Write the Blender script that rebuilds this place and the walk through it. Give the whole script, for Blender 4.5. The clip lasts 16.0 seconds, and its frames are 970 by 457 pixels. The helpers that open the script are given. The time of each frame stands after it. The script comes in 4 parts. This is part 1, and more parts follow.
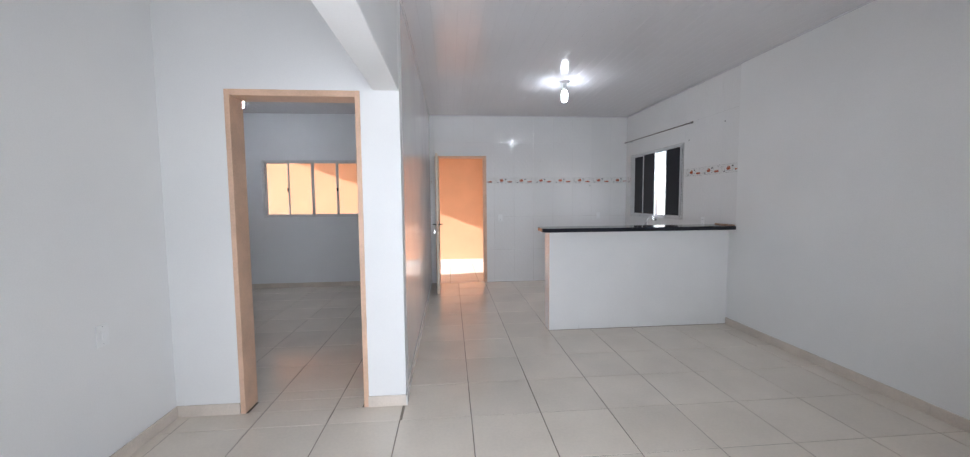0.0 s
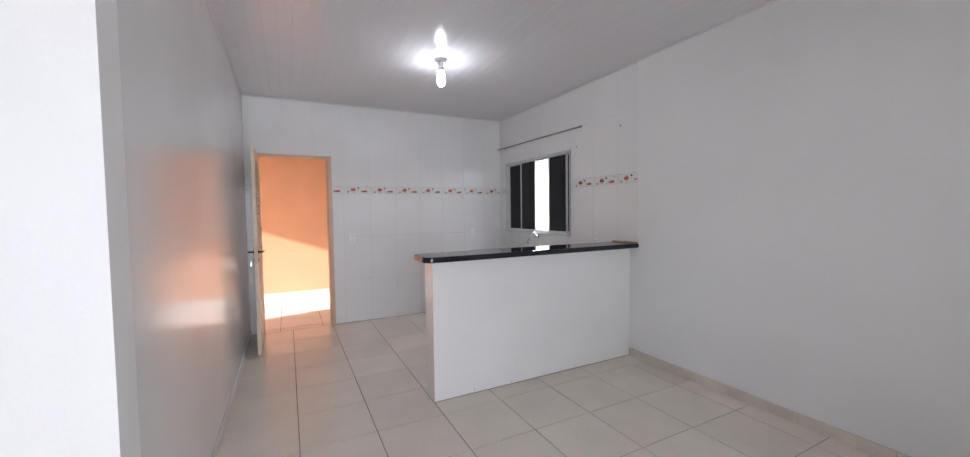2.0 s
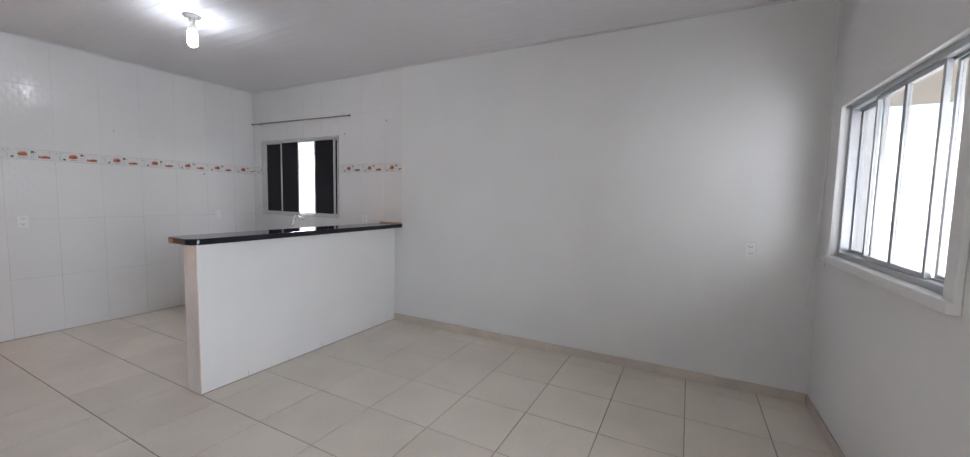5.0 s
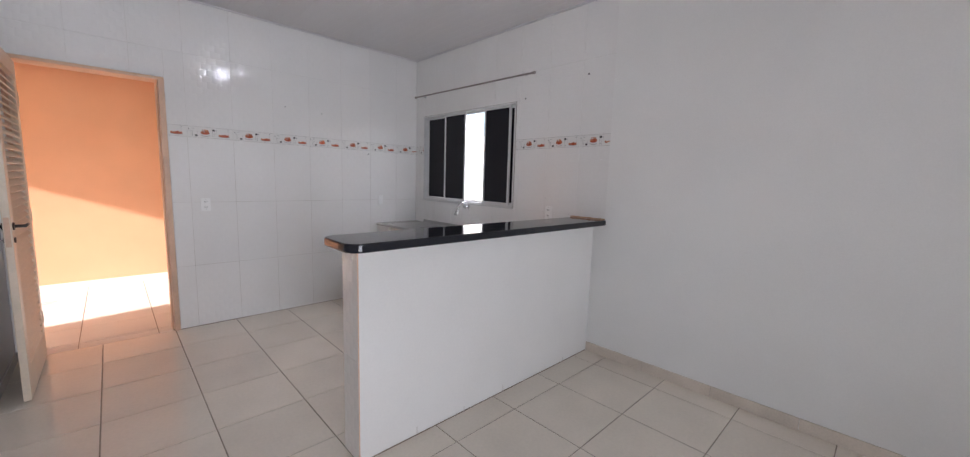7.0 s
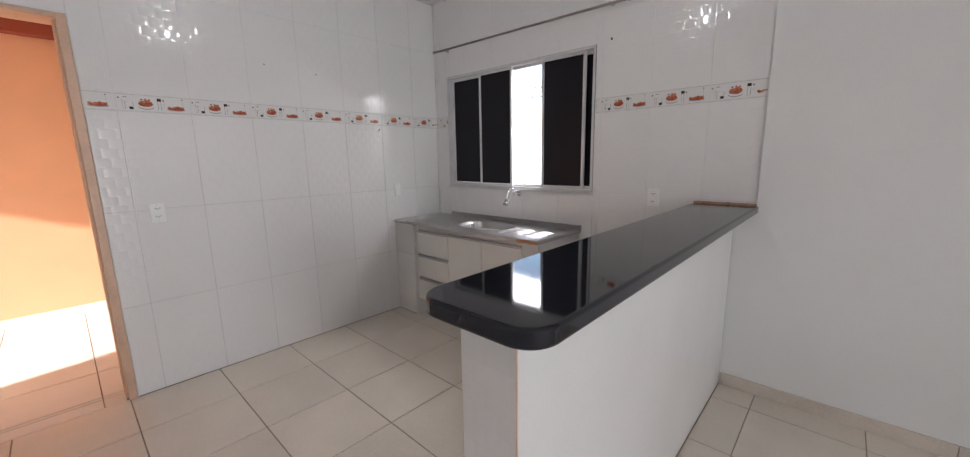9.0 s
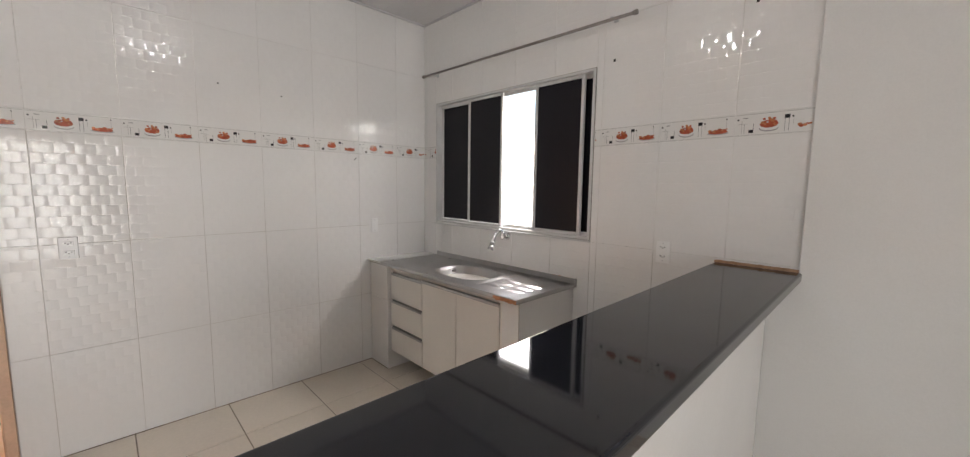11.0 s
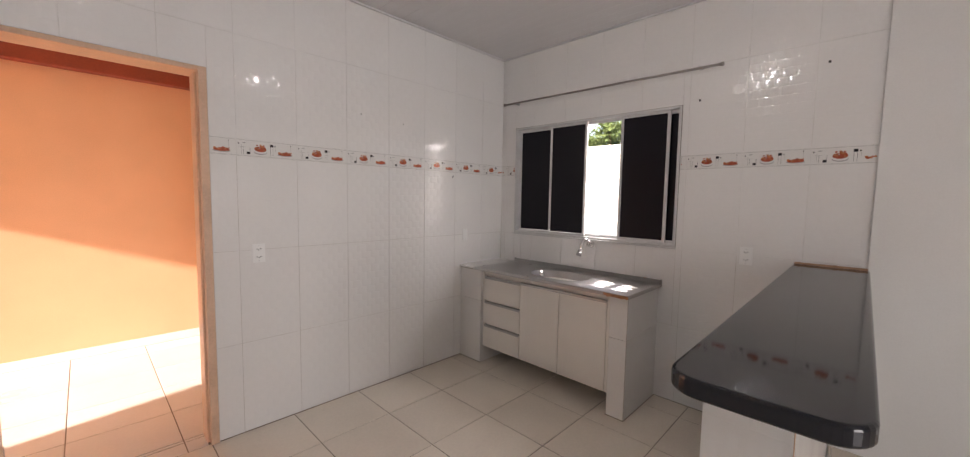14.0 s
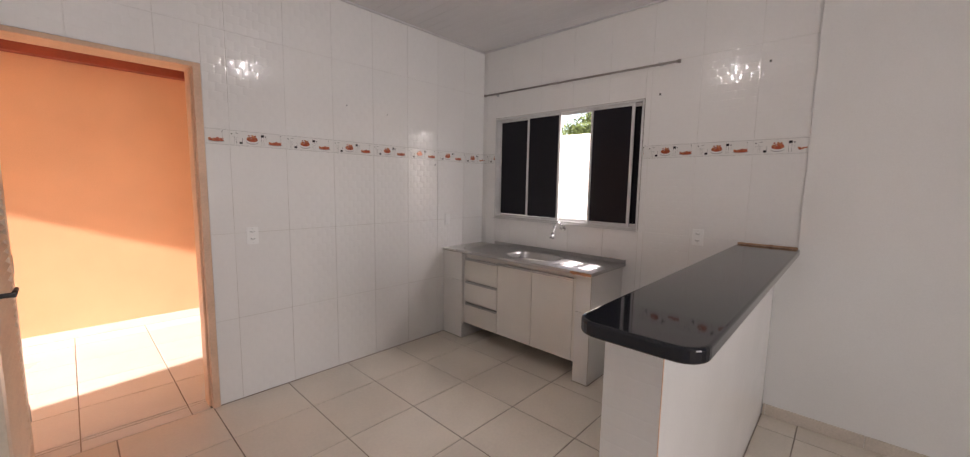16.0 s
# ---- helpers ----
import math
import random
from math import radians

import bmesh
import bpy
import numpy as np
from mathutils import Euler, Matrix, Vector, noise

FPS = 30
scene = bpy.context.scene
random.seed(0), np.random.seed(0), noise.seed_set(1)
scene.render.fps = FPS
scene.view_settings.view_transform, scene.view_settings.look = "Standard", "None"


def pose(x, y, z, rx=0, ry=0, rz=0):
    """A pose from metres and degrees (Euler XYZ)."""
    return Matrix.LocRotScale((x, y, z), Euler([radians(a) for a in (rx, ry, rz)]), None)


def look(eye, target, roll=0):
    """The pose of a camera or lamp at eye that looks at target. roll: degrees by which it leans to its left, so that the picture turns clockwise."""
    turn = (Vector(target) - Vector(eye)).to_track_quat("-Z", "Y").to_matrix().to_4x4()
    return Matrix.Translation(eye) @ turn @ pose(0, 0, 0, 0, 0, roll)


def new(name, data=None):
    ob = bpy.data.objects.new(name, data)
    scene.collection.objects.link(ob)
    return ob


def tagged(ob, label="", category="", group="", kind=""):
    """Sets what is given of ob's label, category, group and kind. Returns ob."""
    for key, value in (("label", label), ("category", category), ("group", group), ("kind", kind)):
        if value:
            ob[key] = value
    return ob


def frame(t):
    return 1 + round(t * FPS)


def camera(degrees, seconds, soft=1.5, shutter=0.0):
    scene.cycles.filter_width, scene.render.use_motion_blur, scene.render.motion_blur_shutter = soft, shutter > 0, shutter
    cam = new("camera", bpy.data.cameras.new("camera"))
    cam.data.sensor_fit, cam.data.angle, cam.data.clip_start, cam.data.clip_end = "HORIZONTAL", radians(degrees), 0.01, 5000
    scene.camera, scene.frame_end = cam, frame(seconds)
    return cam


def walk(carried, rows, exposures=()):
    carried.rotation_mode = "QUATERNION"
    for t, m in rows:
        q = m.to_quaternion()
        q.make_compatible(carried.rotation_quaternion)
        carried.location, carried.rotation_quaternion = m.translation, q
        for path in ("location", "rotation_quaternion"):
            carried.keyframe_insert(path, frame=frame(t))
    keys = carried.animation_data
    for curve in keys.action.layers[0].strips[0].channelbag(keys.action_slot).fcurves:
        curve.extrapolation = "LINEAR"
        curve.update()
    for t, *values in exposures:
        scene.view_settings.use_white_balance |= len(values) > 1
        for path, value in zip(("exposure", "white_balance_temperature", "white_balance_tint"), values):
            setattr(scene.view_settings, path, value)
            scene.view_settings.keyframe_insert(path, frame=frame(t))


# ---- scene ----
cam = camera(102.3, 16.0, 1.2)
PATH = [
    (0, (0.08, -0.172, 1.405), (0.254, 1.815, 1.263), -0.5),
    (0.5, (0.119, 0.162, 1.366), (0.723, 2.057, 1.154), 0.1),
    (1, (0.148, 0.516, 1.418), (0.987, 2.322, 1.225), 0.2),
    (1.5, (0.174, 0.87, 1.432), (0.981, 2.697, 1.329), -0.6),
    (2, (0.17, 1.135, 1.434), (1.073, 2.918, 1.347), -0.8),
    (2.5, (0.139, 1.076, 1.427), (1.337, 2.677, 1.38), 0.8),
    (3, (-0.087, 0.911, 1.428), (1.487, 2.144, 1.356), 0.9),
    (5.5, (-0.316, 0.944, 1.418), (1.454, 1.862, 1.262), 1.2),
    (6, (-0.054, 1.288, 1.424), (1.592, 2.416, 1.279), 1.4),
    (6.5, (0.192, 1.743, 1.427), (1.644, 3.105, 1.238), 2.6),
    (7, (0.318, 2.217, 1.401), (1.693, 3.649, 1.154), 1.7),
    (7.5, (0.347, 2.697, 1.408), (1.736, 4.101, 1.092), 2.1),
    (8, (0.307, 3.039, 1.395), (1.747, 4.378, 1.029), -1.3),
    (10.5, (1.053, 3.604, 1.41), (2.472, 4.985, 1.128), 0.7),
    (11, (1.071, 3.56, 1.451), (2.462, 4.982, 1.239), 0.8),
    (11.5, (0.811, 3.485, 1.464), (2.205, 4.909, 1.297), -0.1),
    (12, (0.547, 3.33, 1.472), (1.766, 4.91, 1.336), 0.1),
    (12.5, (0.302, 3.198, 1.449), (1.455, 4.807, 1.165), 1.0),
    (13, (0.133, 3.366, 1.452), (1.291, 4.98, 1.219), 2.3),
    (13.5, (0.138, 3.558, 1.453), (1.468, 5.032, 1.216), 1.3),
    (14, (0.187, 3.822, 1.469), (1.618, 5.211, 1.314), 1.0),
    (14.5, (0.218, 3.914, 1.47), (1.749, 5.187, 1.272), -0.3),
    (15, (0.238, 3.791, 1.452), (1.682, 5.167, 1.301), 0.2),
    (15.5, (0.209, 3.639, 1.474), (1.672, 4.993, 1.306), 1.8),
    (16, (0.1, 3.573, 1.47), (1.551, 4.931, 1.249), 1.0),
]
walk(cam, [(t, look(eye, target, roll)) for t, eye, target, roll in PATH],
     [(0.0, 1.53, 6050, 13), (2.0, 1.56, 6250, 17), (3.0, 1.56, 6250, 14), (5.5, 1.47, 6200, 14), (6.0, 1.6, 6250, 15), (8.0, 1.46, 6350, 18),
      (10.5, 1.7, 7000, 13), (11.5, 1.64, 7150, 18), (12.5, 1.54, 7250, 22), (14.5, 1.54, 7200, 20), (16.0, 1.48, 7250, 22)])
SKY, SUN, DOOR_W, WINDOW_W, SINK_W, BULB_E, BED_E = 0.15, 5.0, 27.0, 6.8, 44.0, 30.0, 50.0

# ---- light ----
world = bpy.data.worlds.new("world")
scene.world = world
world.use_nodes = True
wn = world.node_tree
sky = wn.nodes.new("ShaderNodeTexSky")
sky.sky_type, sky.sun_disc = "NISHITA", False
sky.sun_elevation, sky.sun_rotation = radians(20), radians(260.3)
wn.links.new(sky.outputs[0], wn.nodes["Background"].inputs[0])
wn.nodes["Background"].inputs[1].default_value = SKY

sun = new("sun", bpy.data.lights.new("sun", "SUN"))
sun.data.energy, sun.data.angle, sun.data.color = SUN, radians(0.9), (1.0, 0.94, 0.87)
sun.matrix_world = look((0, 0, 10), (1, 0.17, 10 - 0.37))

door_light = new("daylight_at_front_door", bpy.data.lights.new("daylight_at_front_door", "AREA"))
door_light.data.shape, door_light.data.size, door_light.data.size_y = "RECTANGLE", 1.33, 2.05
door_light.data.energy, door_light.data.color = DOOR_W, (0.93, 0.97, 1.0)
door_light.matrix_world = look((0.18, -0.80, 1.10), (0.18, 2.0, 1.10))

window_light = new("daylight_at_front_window", bpy.data.lights.new("daylight_at_front_window", "AREA"))
window_light.data.shape, window_light.data.size, window_light.data.size_y = "RECTANGLE", 2.0, 1.5
window_light.data.energy, window_light.data.color = WINDOW_W, (0.97, 0.98, 1.0)
window_light.matrix_world = look((1.75, -1.0, 1.45), (2.1, 2.0, 1.6))

# daylight falling in through the open gap of the kitchen window
sink_light = new("daylight_at_kitchen_window", bpy.data.lights.new("daylight_at_kitchen_window", "AREA"))
sink_light.data.shape, sink_light.data.size, sink_light.data.size_y = "RECTANGLE", 2.8, 0.5
sink_light.data.energy, sink_light.data.color = SINK_W, (0.97, 0.98, 1.0)
sink_light.matrix_world = look((3.68, 4.95, 2.34), (2.7, 5.05, 1.35))

# ---- materials ----
def material(name, color, rough=0.5, metal=0.0, vary=0.06, scale=6.0, fine=90.0, bump=0.05, spec=0.5, piece=0.0, coat=0.0, stain=None, dist=0.002):
    """A surface with broad mottling, fine grain, relief and, for pieces, a shade of their own."""
    m = bpy.data.materials.new(name)
    m.use_nodes = True
    n, l = m.node_tree.nodes, m.node_tree.links
    b = n["Principled BSDF"]
    b.inputs["Roughness"].default_value, b.inputs["Metallic"].default_value = rough, metal
    b.inputs["Specular IOR Level"].default_value, b.inputs["Coat Weight"].default_value = spec, coat
    b.inputs["Coat Roughness"].default_value = 0.05
    geo = n.new("ShaderNodeNewGeometry")
    big, small = n.new("ShaderNodeTexNoise"), n.new("ShaderNodeTexNoise")
    for t, s, d in ((big, scale, 4), (small, fine, 3)):
        t.inputs["Scale"].default_value, t.inputs["Detail"].default_value = s, d
        l.new(geo.outputs["Position"], t.inputs["Vector"])
    ramp = n.new("ShaderNodeValToRGB")
    lo = stain if stain else tuple(c * (1 - 2.2 * vary) for c in color)
    ramp.color_ramp.elements[0].color = (*lo, 1)
    ramp.color_ramp.elements[1].color = (*[min(1, c * (1 + vary)) for c in color], 1)
    ramp.color_ramp.elements[0].position, ramp.color_ramp.elements[1].position = 0.25, 0.62
    mix = n.new("ShaderNodeMath")
    mix.operation = "MULTIPLY_ADD"
    mix.inputs[1].default_value = 0.35
    l.new(small.outputs[0], mix.inputs[0])
    half = n.new("ShaderNodeMath")
    half.operation = "MULTIPLY"
    half.inputs[1].default_value = 0.65
    l.new(big.outputs[0], half.inputs[0])
    l.new(half.outputs[0], mix.inputs[2])
    l.new(mix.outputs[0], ramp.inputs[0])
    out = ramp.outputs[0]
    if piece:
        info, hsv, mr = n.new("ShaderNodeObjectInfo"), n.new("ShaderNodeHueSaturation"), n.new("ShaderNodeMapRange")
        mr.inputs[3].default_value, mr.inputs[4].default_value = 1 - piece, 1 + piece * 0.4
        l.new(info.outputs["Random"], mr.inputs[0])
        l.new(mr.outputs[0], hsv.inputs["Value"])
        l.new(out, hsv.inputs["Color"])
        out = hsv.outputs[0]
    l.new(out, b.inputs["Base Color"])
    rr = n.new("ShaderNodeMapRange")
    rr.inputs[3].default_value, rr.inputs[4].default_value = rough * 0.75, min(1, rough * 1.3)
    l.new(big.outputs[0], rr.inputs[0])
    l.new(rr.outputs[0], b.inputs["Roughness"])
    if bump:
        bp = n.new("ShaderNodeBump")
        bp.inputs["Strength"].default_value, bp.inputs["Distance"].default_value = bump, dist
        l.new(small.outputs[0], bp.inputs["Height"])
        l.new(bp.outputs[0], b.inputs["Normal"])
    return m


def woven_tile(name):
    """Glazed white tile with a woven relief of small upright pillows."""
    m = material(name, (0.84, 0.83, 0.815), 0.03, 0, 0.015, 2.0, 60.0, 0.0, 0.38, 0.015)
    n, l = m.node_tree.nodes, m.node_tree.links
    geo, sep = n.new("ShaderNodeNewGeometry"), n.new("ShaderNodeSeparateXYZ")
    l.new(geo.outputs["Position"], sep.inputs[0])

    def op(kind, a, b=None, c=None):
        k = n.new("ShaderNodeMath")
        k.operation = kind
        for i, v in enumerate((a, b, c)):
            if v is None:
                continue
            if isinstance(v, (int, float)):
                k.inputs[i].default_value = v
            else:
                l.new(v, k.inputs[i])
        return k.outputs[0]
    across = op("ADD", sep.outputs[0], sep.outputs[1])
    row = op("FLOOR", op("DIVIDE", sep.outputs[2], 0.053))
    wob = n.new("ShaderNodeTexNoise")
    wob.inputs["Scale"].default_value = 9.0
    l.new(geo.outputs["Position"], wob.inputs["Vector"])
    u = op("MULTIPLY_ADD", row, 0.5, op("DIVIDE", across, 0.074))
    u = op("MULTIPLY_ADD", wob.outputs[0], 0.25, u)
    w = op("ABSOLUTE", op("SINE", op("MULTIPLY", u, math.pi)))
    v = op("ABSOLUTE", op("SINE", op("MULTIPLY", sep.outputs[2], math.pi / 0.053)))
    flat = op("SUBTRACT", 1.0, op("POWER", op("SUBTRACT", 1.0, v), 5.0))
    h = op("MULTIPLY_ADD", flat, 0.35, op("ADD", op("SUBTRACT", 0.9, op("MULTIPLY", op("POWER", op("SUBTRACT", 1.0, w), 1.8), 0.9)), op("MULTIPLY", wob.outputs[0], 0.8)))
    bp = n.new("ShaderNodeBump")
    bp.inputs["Strength"].default_value, bp.inputs["Distance"].default_value = 0.85, 0.0011
    l.new(h, bp.inputs["Height"])
    l.new(bp.outputs[0], n["Principled BSDF"].inputs["Normal"])
    return m


def glass(name, tint=(1, 1, 1), rough=0.0):
    m = bpy.data.materials.new(name)
    m.use_nodes = True
    b = m.node_tree.nodes["Principled BSDF"]
    b.inputs["Base Color"].default_value = (*tint, 1)
    b.inputs["Roughness"].default_value, b.inputs["Transmission Weight"].default_value, b.inputs["IOR"].default_value = rough, 1, 1.45
    return m


def glow(name, color, strength):
    m = bpy.data.materials.new(name)
    m.use_nodes = True
    b = m.node_tree.nodes["Principled BSDF"]
    b.inputs["Base Color"].default_value = (0.9, 0.9, 0.9, 1)
    b.inputs["Emission Color"].default_value, b.inputs["Emission Strength"].default_value = (*color, 1), strength
    return m


PAINT = material("white_wall_paint", (0.83, 0.825, 0.81), 0.6, 0, 0.025, 1.3, 140, 0.10, 0.25, dist=0.001)
GLOSS_PAINT = material("glossy_white_paint", (0.80, 0.80, 0.79), 0.15, 0, 0.02, 1.5, 120, 0.03, 0.6, dist=0.001)
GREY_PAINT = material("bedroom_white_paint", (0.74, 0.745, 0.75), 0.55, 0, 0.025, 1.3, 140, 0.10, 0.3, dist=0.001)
PVC = material("white_pvc_ceiling", (0.74, 0.725, 0.735), 0.12, 0, 0.02, 1.0, 60, 0.02, 0.16)
TILE = woven_tile("woven_white_wall_tile")
PLAIN_TILE = material("plain_white_tile", (0.84, 0.83, 0.81), 0.14, 0, 0.02, 2.5, 80, 0.02, 0.3, 0.03)
FLOOR_TILE = material("cream_floor_tile", (0.78, 0.705, 0.61), 0.13, 0, 0.045, 2.4, 55, 0.03, 0.5, 0.05)
PORCH_TILE = material("pale_corridor_tile", (0.74, 0.70, 0.66), 0.3, 0, 0.04, 2.4, 55, 0.03, 0.5, 0.05)
GROUT = material("brown_grout", (0.34, 0.29, 0.23), 0.85, 0, 0.15, 2.6, 60, 0.2, stain=(0.07, 0.05, 0.035))
WHITE_GROUT = material("white_wall_grout", (0.78, 0.77, 0.75), 0.8, 0, 0.08, 3.5, 60, 0.2, stain=(0.62, 0.60, 0.56))
TAPE = material("copper_brown_tape", (0.46, 0.22, 0.11), 0.35, 0.3, 0.25, 30, 120, 0.3)
WALL_GROUT = material("pale_wall_grout", (0.66, 0.64, 0.61), 0.85, 0, 0.1, 3.5, 40, 0.2, stain=(0.40, 0.36, 0.31))
SKIRT = material("beige_skirting_tile", (0.69, 0.61, 0.53), 0.22, 0, 0.08, 5, 90, 0.04, 0.5, 0.10)
WHITE_SKIRT = material("white_skirting_tile", (0.78, 0.76, 0.73), 0.2, 0, 0.04, 5, 90, 0.04, 0.5, 0.05)
ORANGE = material("orange_wall_paint", (0.83, 0.46, 0.285), 0.7, 0, 0.05, 1.6, 130, 0.25, 0.2)
RED = material("oxide_red_beam_paint", (0.32, 0.06, 0.03), 0.6, 0, 0.12, 4, 60, 0.2)
FRAME = material("tan_painted_frame", (0.70, 0.47, 0.33), 0.4, 0, 0.09, 7, 80, 0.12)
LEAF = material("cream_painted_wood", (0.74, 0.63, 0.50), 0.38, 0, 0.06, 6, 70, 0.12)
GRANITE = material("black_polished_granite", (0.011, 0.012, 0.017), 0.05, 0, 0.4, 140, 420, 0.0, 0.45, stain=(0.020, 0.020, 0.024))
STEEL = material("brushed_stainless_steel", (0.44, 0.43, 0.425), 0.30, 1.0, 0.06, 9, 220, 0.05)
CHROME = material("chrome", (0.72, 0.72, 0.72), 0.08, 1.0, 0.02, 9, 120, 0.0)
# dark tone for the shadow line painted round the kitchen window frame
FRAME_SHADE = material("frame_edge_shade", (0.45, 0.42, 0.38), 0.8, 0, 0.2, 4, 60, 0.1, stain=(0.14, 0.12, 0.10))
ALU = material("white_aluminium", (0.64, 0.64, 0.635), 0.32, 0.0, 0.05, 8, 100, 0.03)
GREY_ALU = material("grey_aluminium", (0.50, 0.51, 0.52), 0.35, 0.6, 0.06, 8, 100, 0.03)
FILM = material("black_window_film", (0.011, 0.010, 0.014), 0.30, 0, 0.08, 1.5, 180, 0.03, 0.2)
CABINET = material("white_cabinet_laminate", (0.83, 0.80, 0.75), 0.3, 0, 0.025, 3, 100, 0.02)
HANDLE = material("aluminium_pull", (0.50, 0.50, 0.50), 0.3, 0.9, 0.05, 8, 100, 0.0)
PLASTIC = material("white_plastic", (0.87, 0.87, 0.86), 0.3, 0, 0.02, 8, 100, 0.0)
BLACK = material("black_plastic", (0.02, 0.02, 0.02), 0.4, 0, 0.2, 8, 100, 0.0)
CLOTH = material("black_bag_cloth", (0.012, 0.011, 0.013), 0.8, 0, 0.3, 12, 260, 0.4)
MORTAR = material("brown_filler_strip", (0.46, 0.29, 0.19), 0.75, 0, 0.2, 18, 90, 0.6, stain=(0.28, 0.15, 0.09))
PRINT_RED = material("printed_red", (0.45, 0.10, 0.05), 0.15, 0, 0.25, 40, 200, 0.0)
PRINT_ORANGE = material("printed_orange", (0.56, 0.22, 0.10), 0.15, 0, 0.25, 40, 200, 0.0)
PRINT_BLACK = material("printed_black", (0.03, 0.028, 0.03), 0.15, 0, 0.2, 40, 200, 0.0)
PRINT_GREY = material("printed_grey", (0.45, 0.44, 0.43), 0.15, 0, 0.1, 40, 200, 0.0)
GLAZE = material("border_white_glaze", (0.81, 0.80, 0.78), 0.09, 0, 0.02, 4, 80, 0.0)
GLASS = glass("clear_glass")
BULB = glow("lit_bulb", (0.88, 0.95, 1.0), BULB_E)
BULB_BED = glow("lit_bedroom_bulb", (0.9, 0.95, 1.0), BED_E)
ROD = material("dull_brown_grey_metal", (0.30, 0.27, 0.25), 0.4, 0.3, 0.12, 10, 100, 0.03)
BARK = material("bark", (0.13, 0.09, 0.06), 0.9, 0, 0.3, 8, 60, 0.5)
GREEN = material("leaf_green", (0.12, 0.17, 0.06), 0.5, 0, 0.35, 3, 30, 0.0)
EARTH = material("packed_earth", (0.30, 0.26, 0.21), 0.9, 0, 0.15, 0.8, 20, 0.4)
BRICK_WHITE = material("whitewashed_block", (0.74, 0.74, 0.72), 0.8, 0, 0.06, 3, 60, 0.4, 0.2, 0.08)
ROOF = material("terracotta_roof", (0.36, 0.15, 0.08), 0.8, 0, 0.2, 3, 60, 0.3)
BEIGE = material("beige_porch_ceiling", (0.62, 0.55, 0.42), 0.6, 0, 0.06, 3, 60, 0.1)


# ---- mesh helpers ----
def add_box(bm, x0, x1, y0, y1, z0, z1, slot=0):
    got = bmesh.ops.create_cube(bm, size=1.0, matrix=Matrix.Translation(((x0 + x1) / 2, (y0 + y1) / 2, (z0 + z1) / 2)) @ Matrix.Diagonal((x1 - x0, y1 - y0, z1 - z0, 1)))
    for f in {f for v in got["verts"] for f in v.link_faces}:
        f.material_index = slot
    return got["verts"]


def add_tube(bm, a, b, r0, r1=None, seg=16, slot=0):
    a, b = Vector(a), Vector(b)
    m = Matrix.Translation((a + b) / 2) @ (b - a).to_track_quat("Z", "Y").to_matrix().to_4x4()
    got = bmesh.ops.create_cone(bm, cap_ends=True, segments=seg, radius1=r0, radius2=r0 if r1 is None else r1, depth=(b - a).length, matrix=m)
    for f in {f for v in got["verts"] for f in v.link_faces}:
        f.material_index = slot
        f.smooth = len(f.verts) == 4


def solid(name, bm, mats, parent=None, bevel=0.0, segs=2):
    if bevel:
        bmesh.ops.bevel(bm, geom=[e for e in bm.edges], offset=bevel, segments=segs, affect="EDGES", profile=0.5, clamp_overlap=True)
    me = bpy.data.meshes.new(name)
    bm.to_mesh(me)
    bm.free()
    for m in (mats if isinstance(mats, (list, tuple)) else [mats]):
        me.materials.append(m)
    ob = new(name, me)
    ob.parent = parent
    return ob


def boxes(name, spans, mat, parent=None, bevel=0.0):
    bm = bmesh.new()
    for s in spans:
        add_box(bm, *s)
    return solid(name, bm, mat, parent, bevel)


def empty(name, at=(0, 0, 0)):
    e = new(name)
    e.location = at
    return e


def under(ob, parent):
    ob.parent = parent
    ob.matrix_parent_inverse = Matrix.Translation(-parent.location)
    return ob


def wire(name, pts, r, mat, parent=None, res=4):
    cu = bpy.data.curves.new(name, "CURVE")
    cu.dimensions, cu.bevel_depth, cu.bevel_resolution, cu.resolution_u = "3D", r, res, 10
    sp = cu.splines.new("BEZIER")
    sp.bezier_points.add(len(pts) - 1)
    for p, q in zip(sp.bezier_points, pts):
        p.co, p.handle_left_type, p.handle_right_type = q, "AUTO", "AUTO"
    cu.use_fill_caps = True
    tmp = bpy.data.objects.new(name, cu)
    me = bpy.data.meshes.new_from_object(tmp)
    me.materials.clear()
    me.materials.append(mat)
    for f in me.polygons:
        f.use_smooth = True
    ob = new(name, me)
    ob.parent = parent
    return ob


# ---- the plan ----
XL, XR, YB, YF, H = -0.255, 3.165, 6.486, 0.11, 2.83   # kitchen left wall, right wall, back wall, front wall, ceiling
XP = 3.147            # painted part of the right wall
YT = 3.79             # where the wall tiles end
YD = 2.48             # wall with the bedroom door
XLL = -1.735          # living room's left wall
XB = -3.65            # bedroom's far side

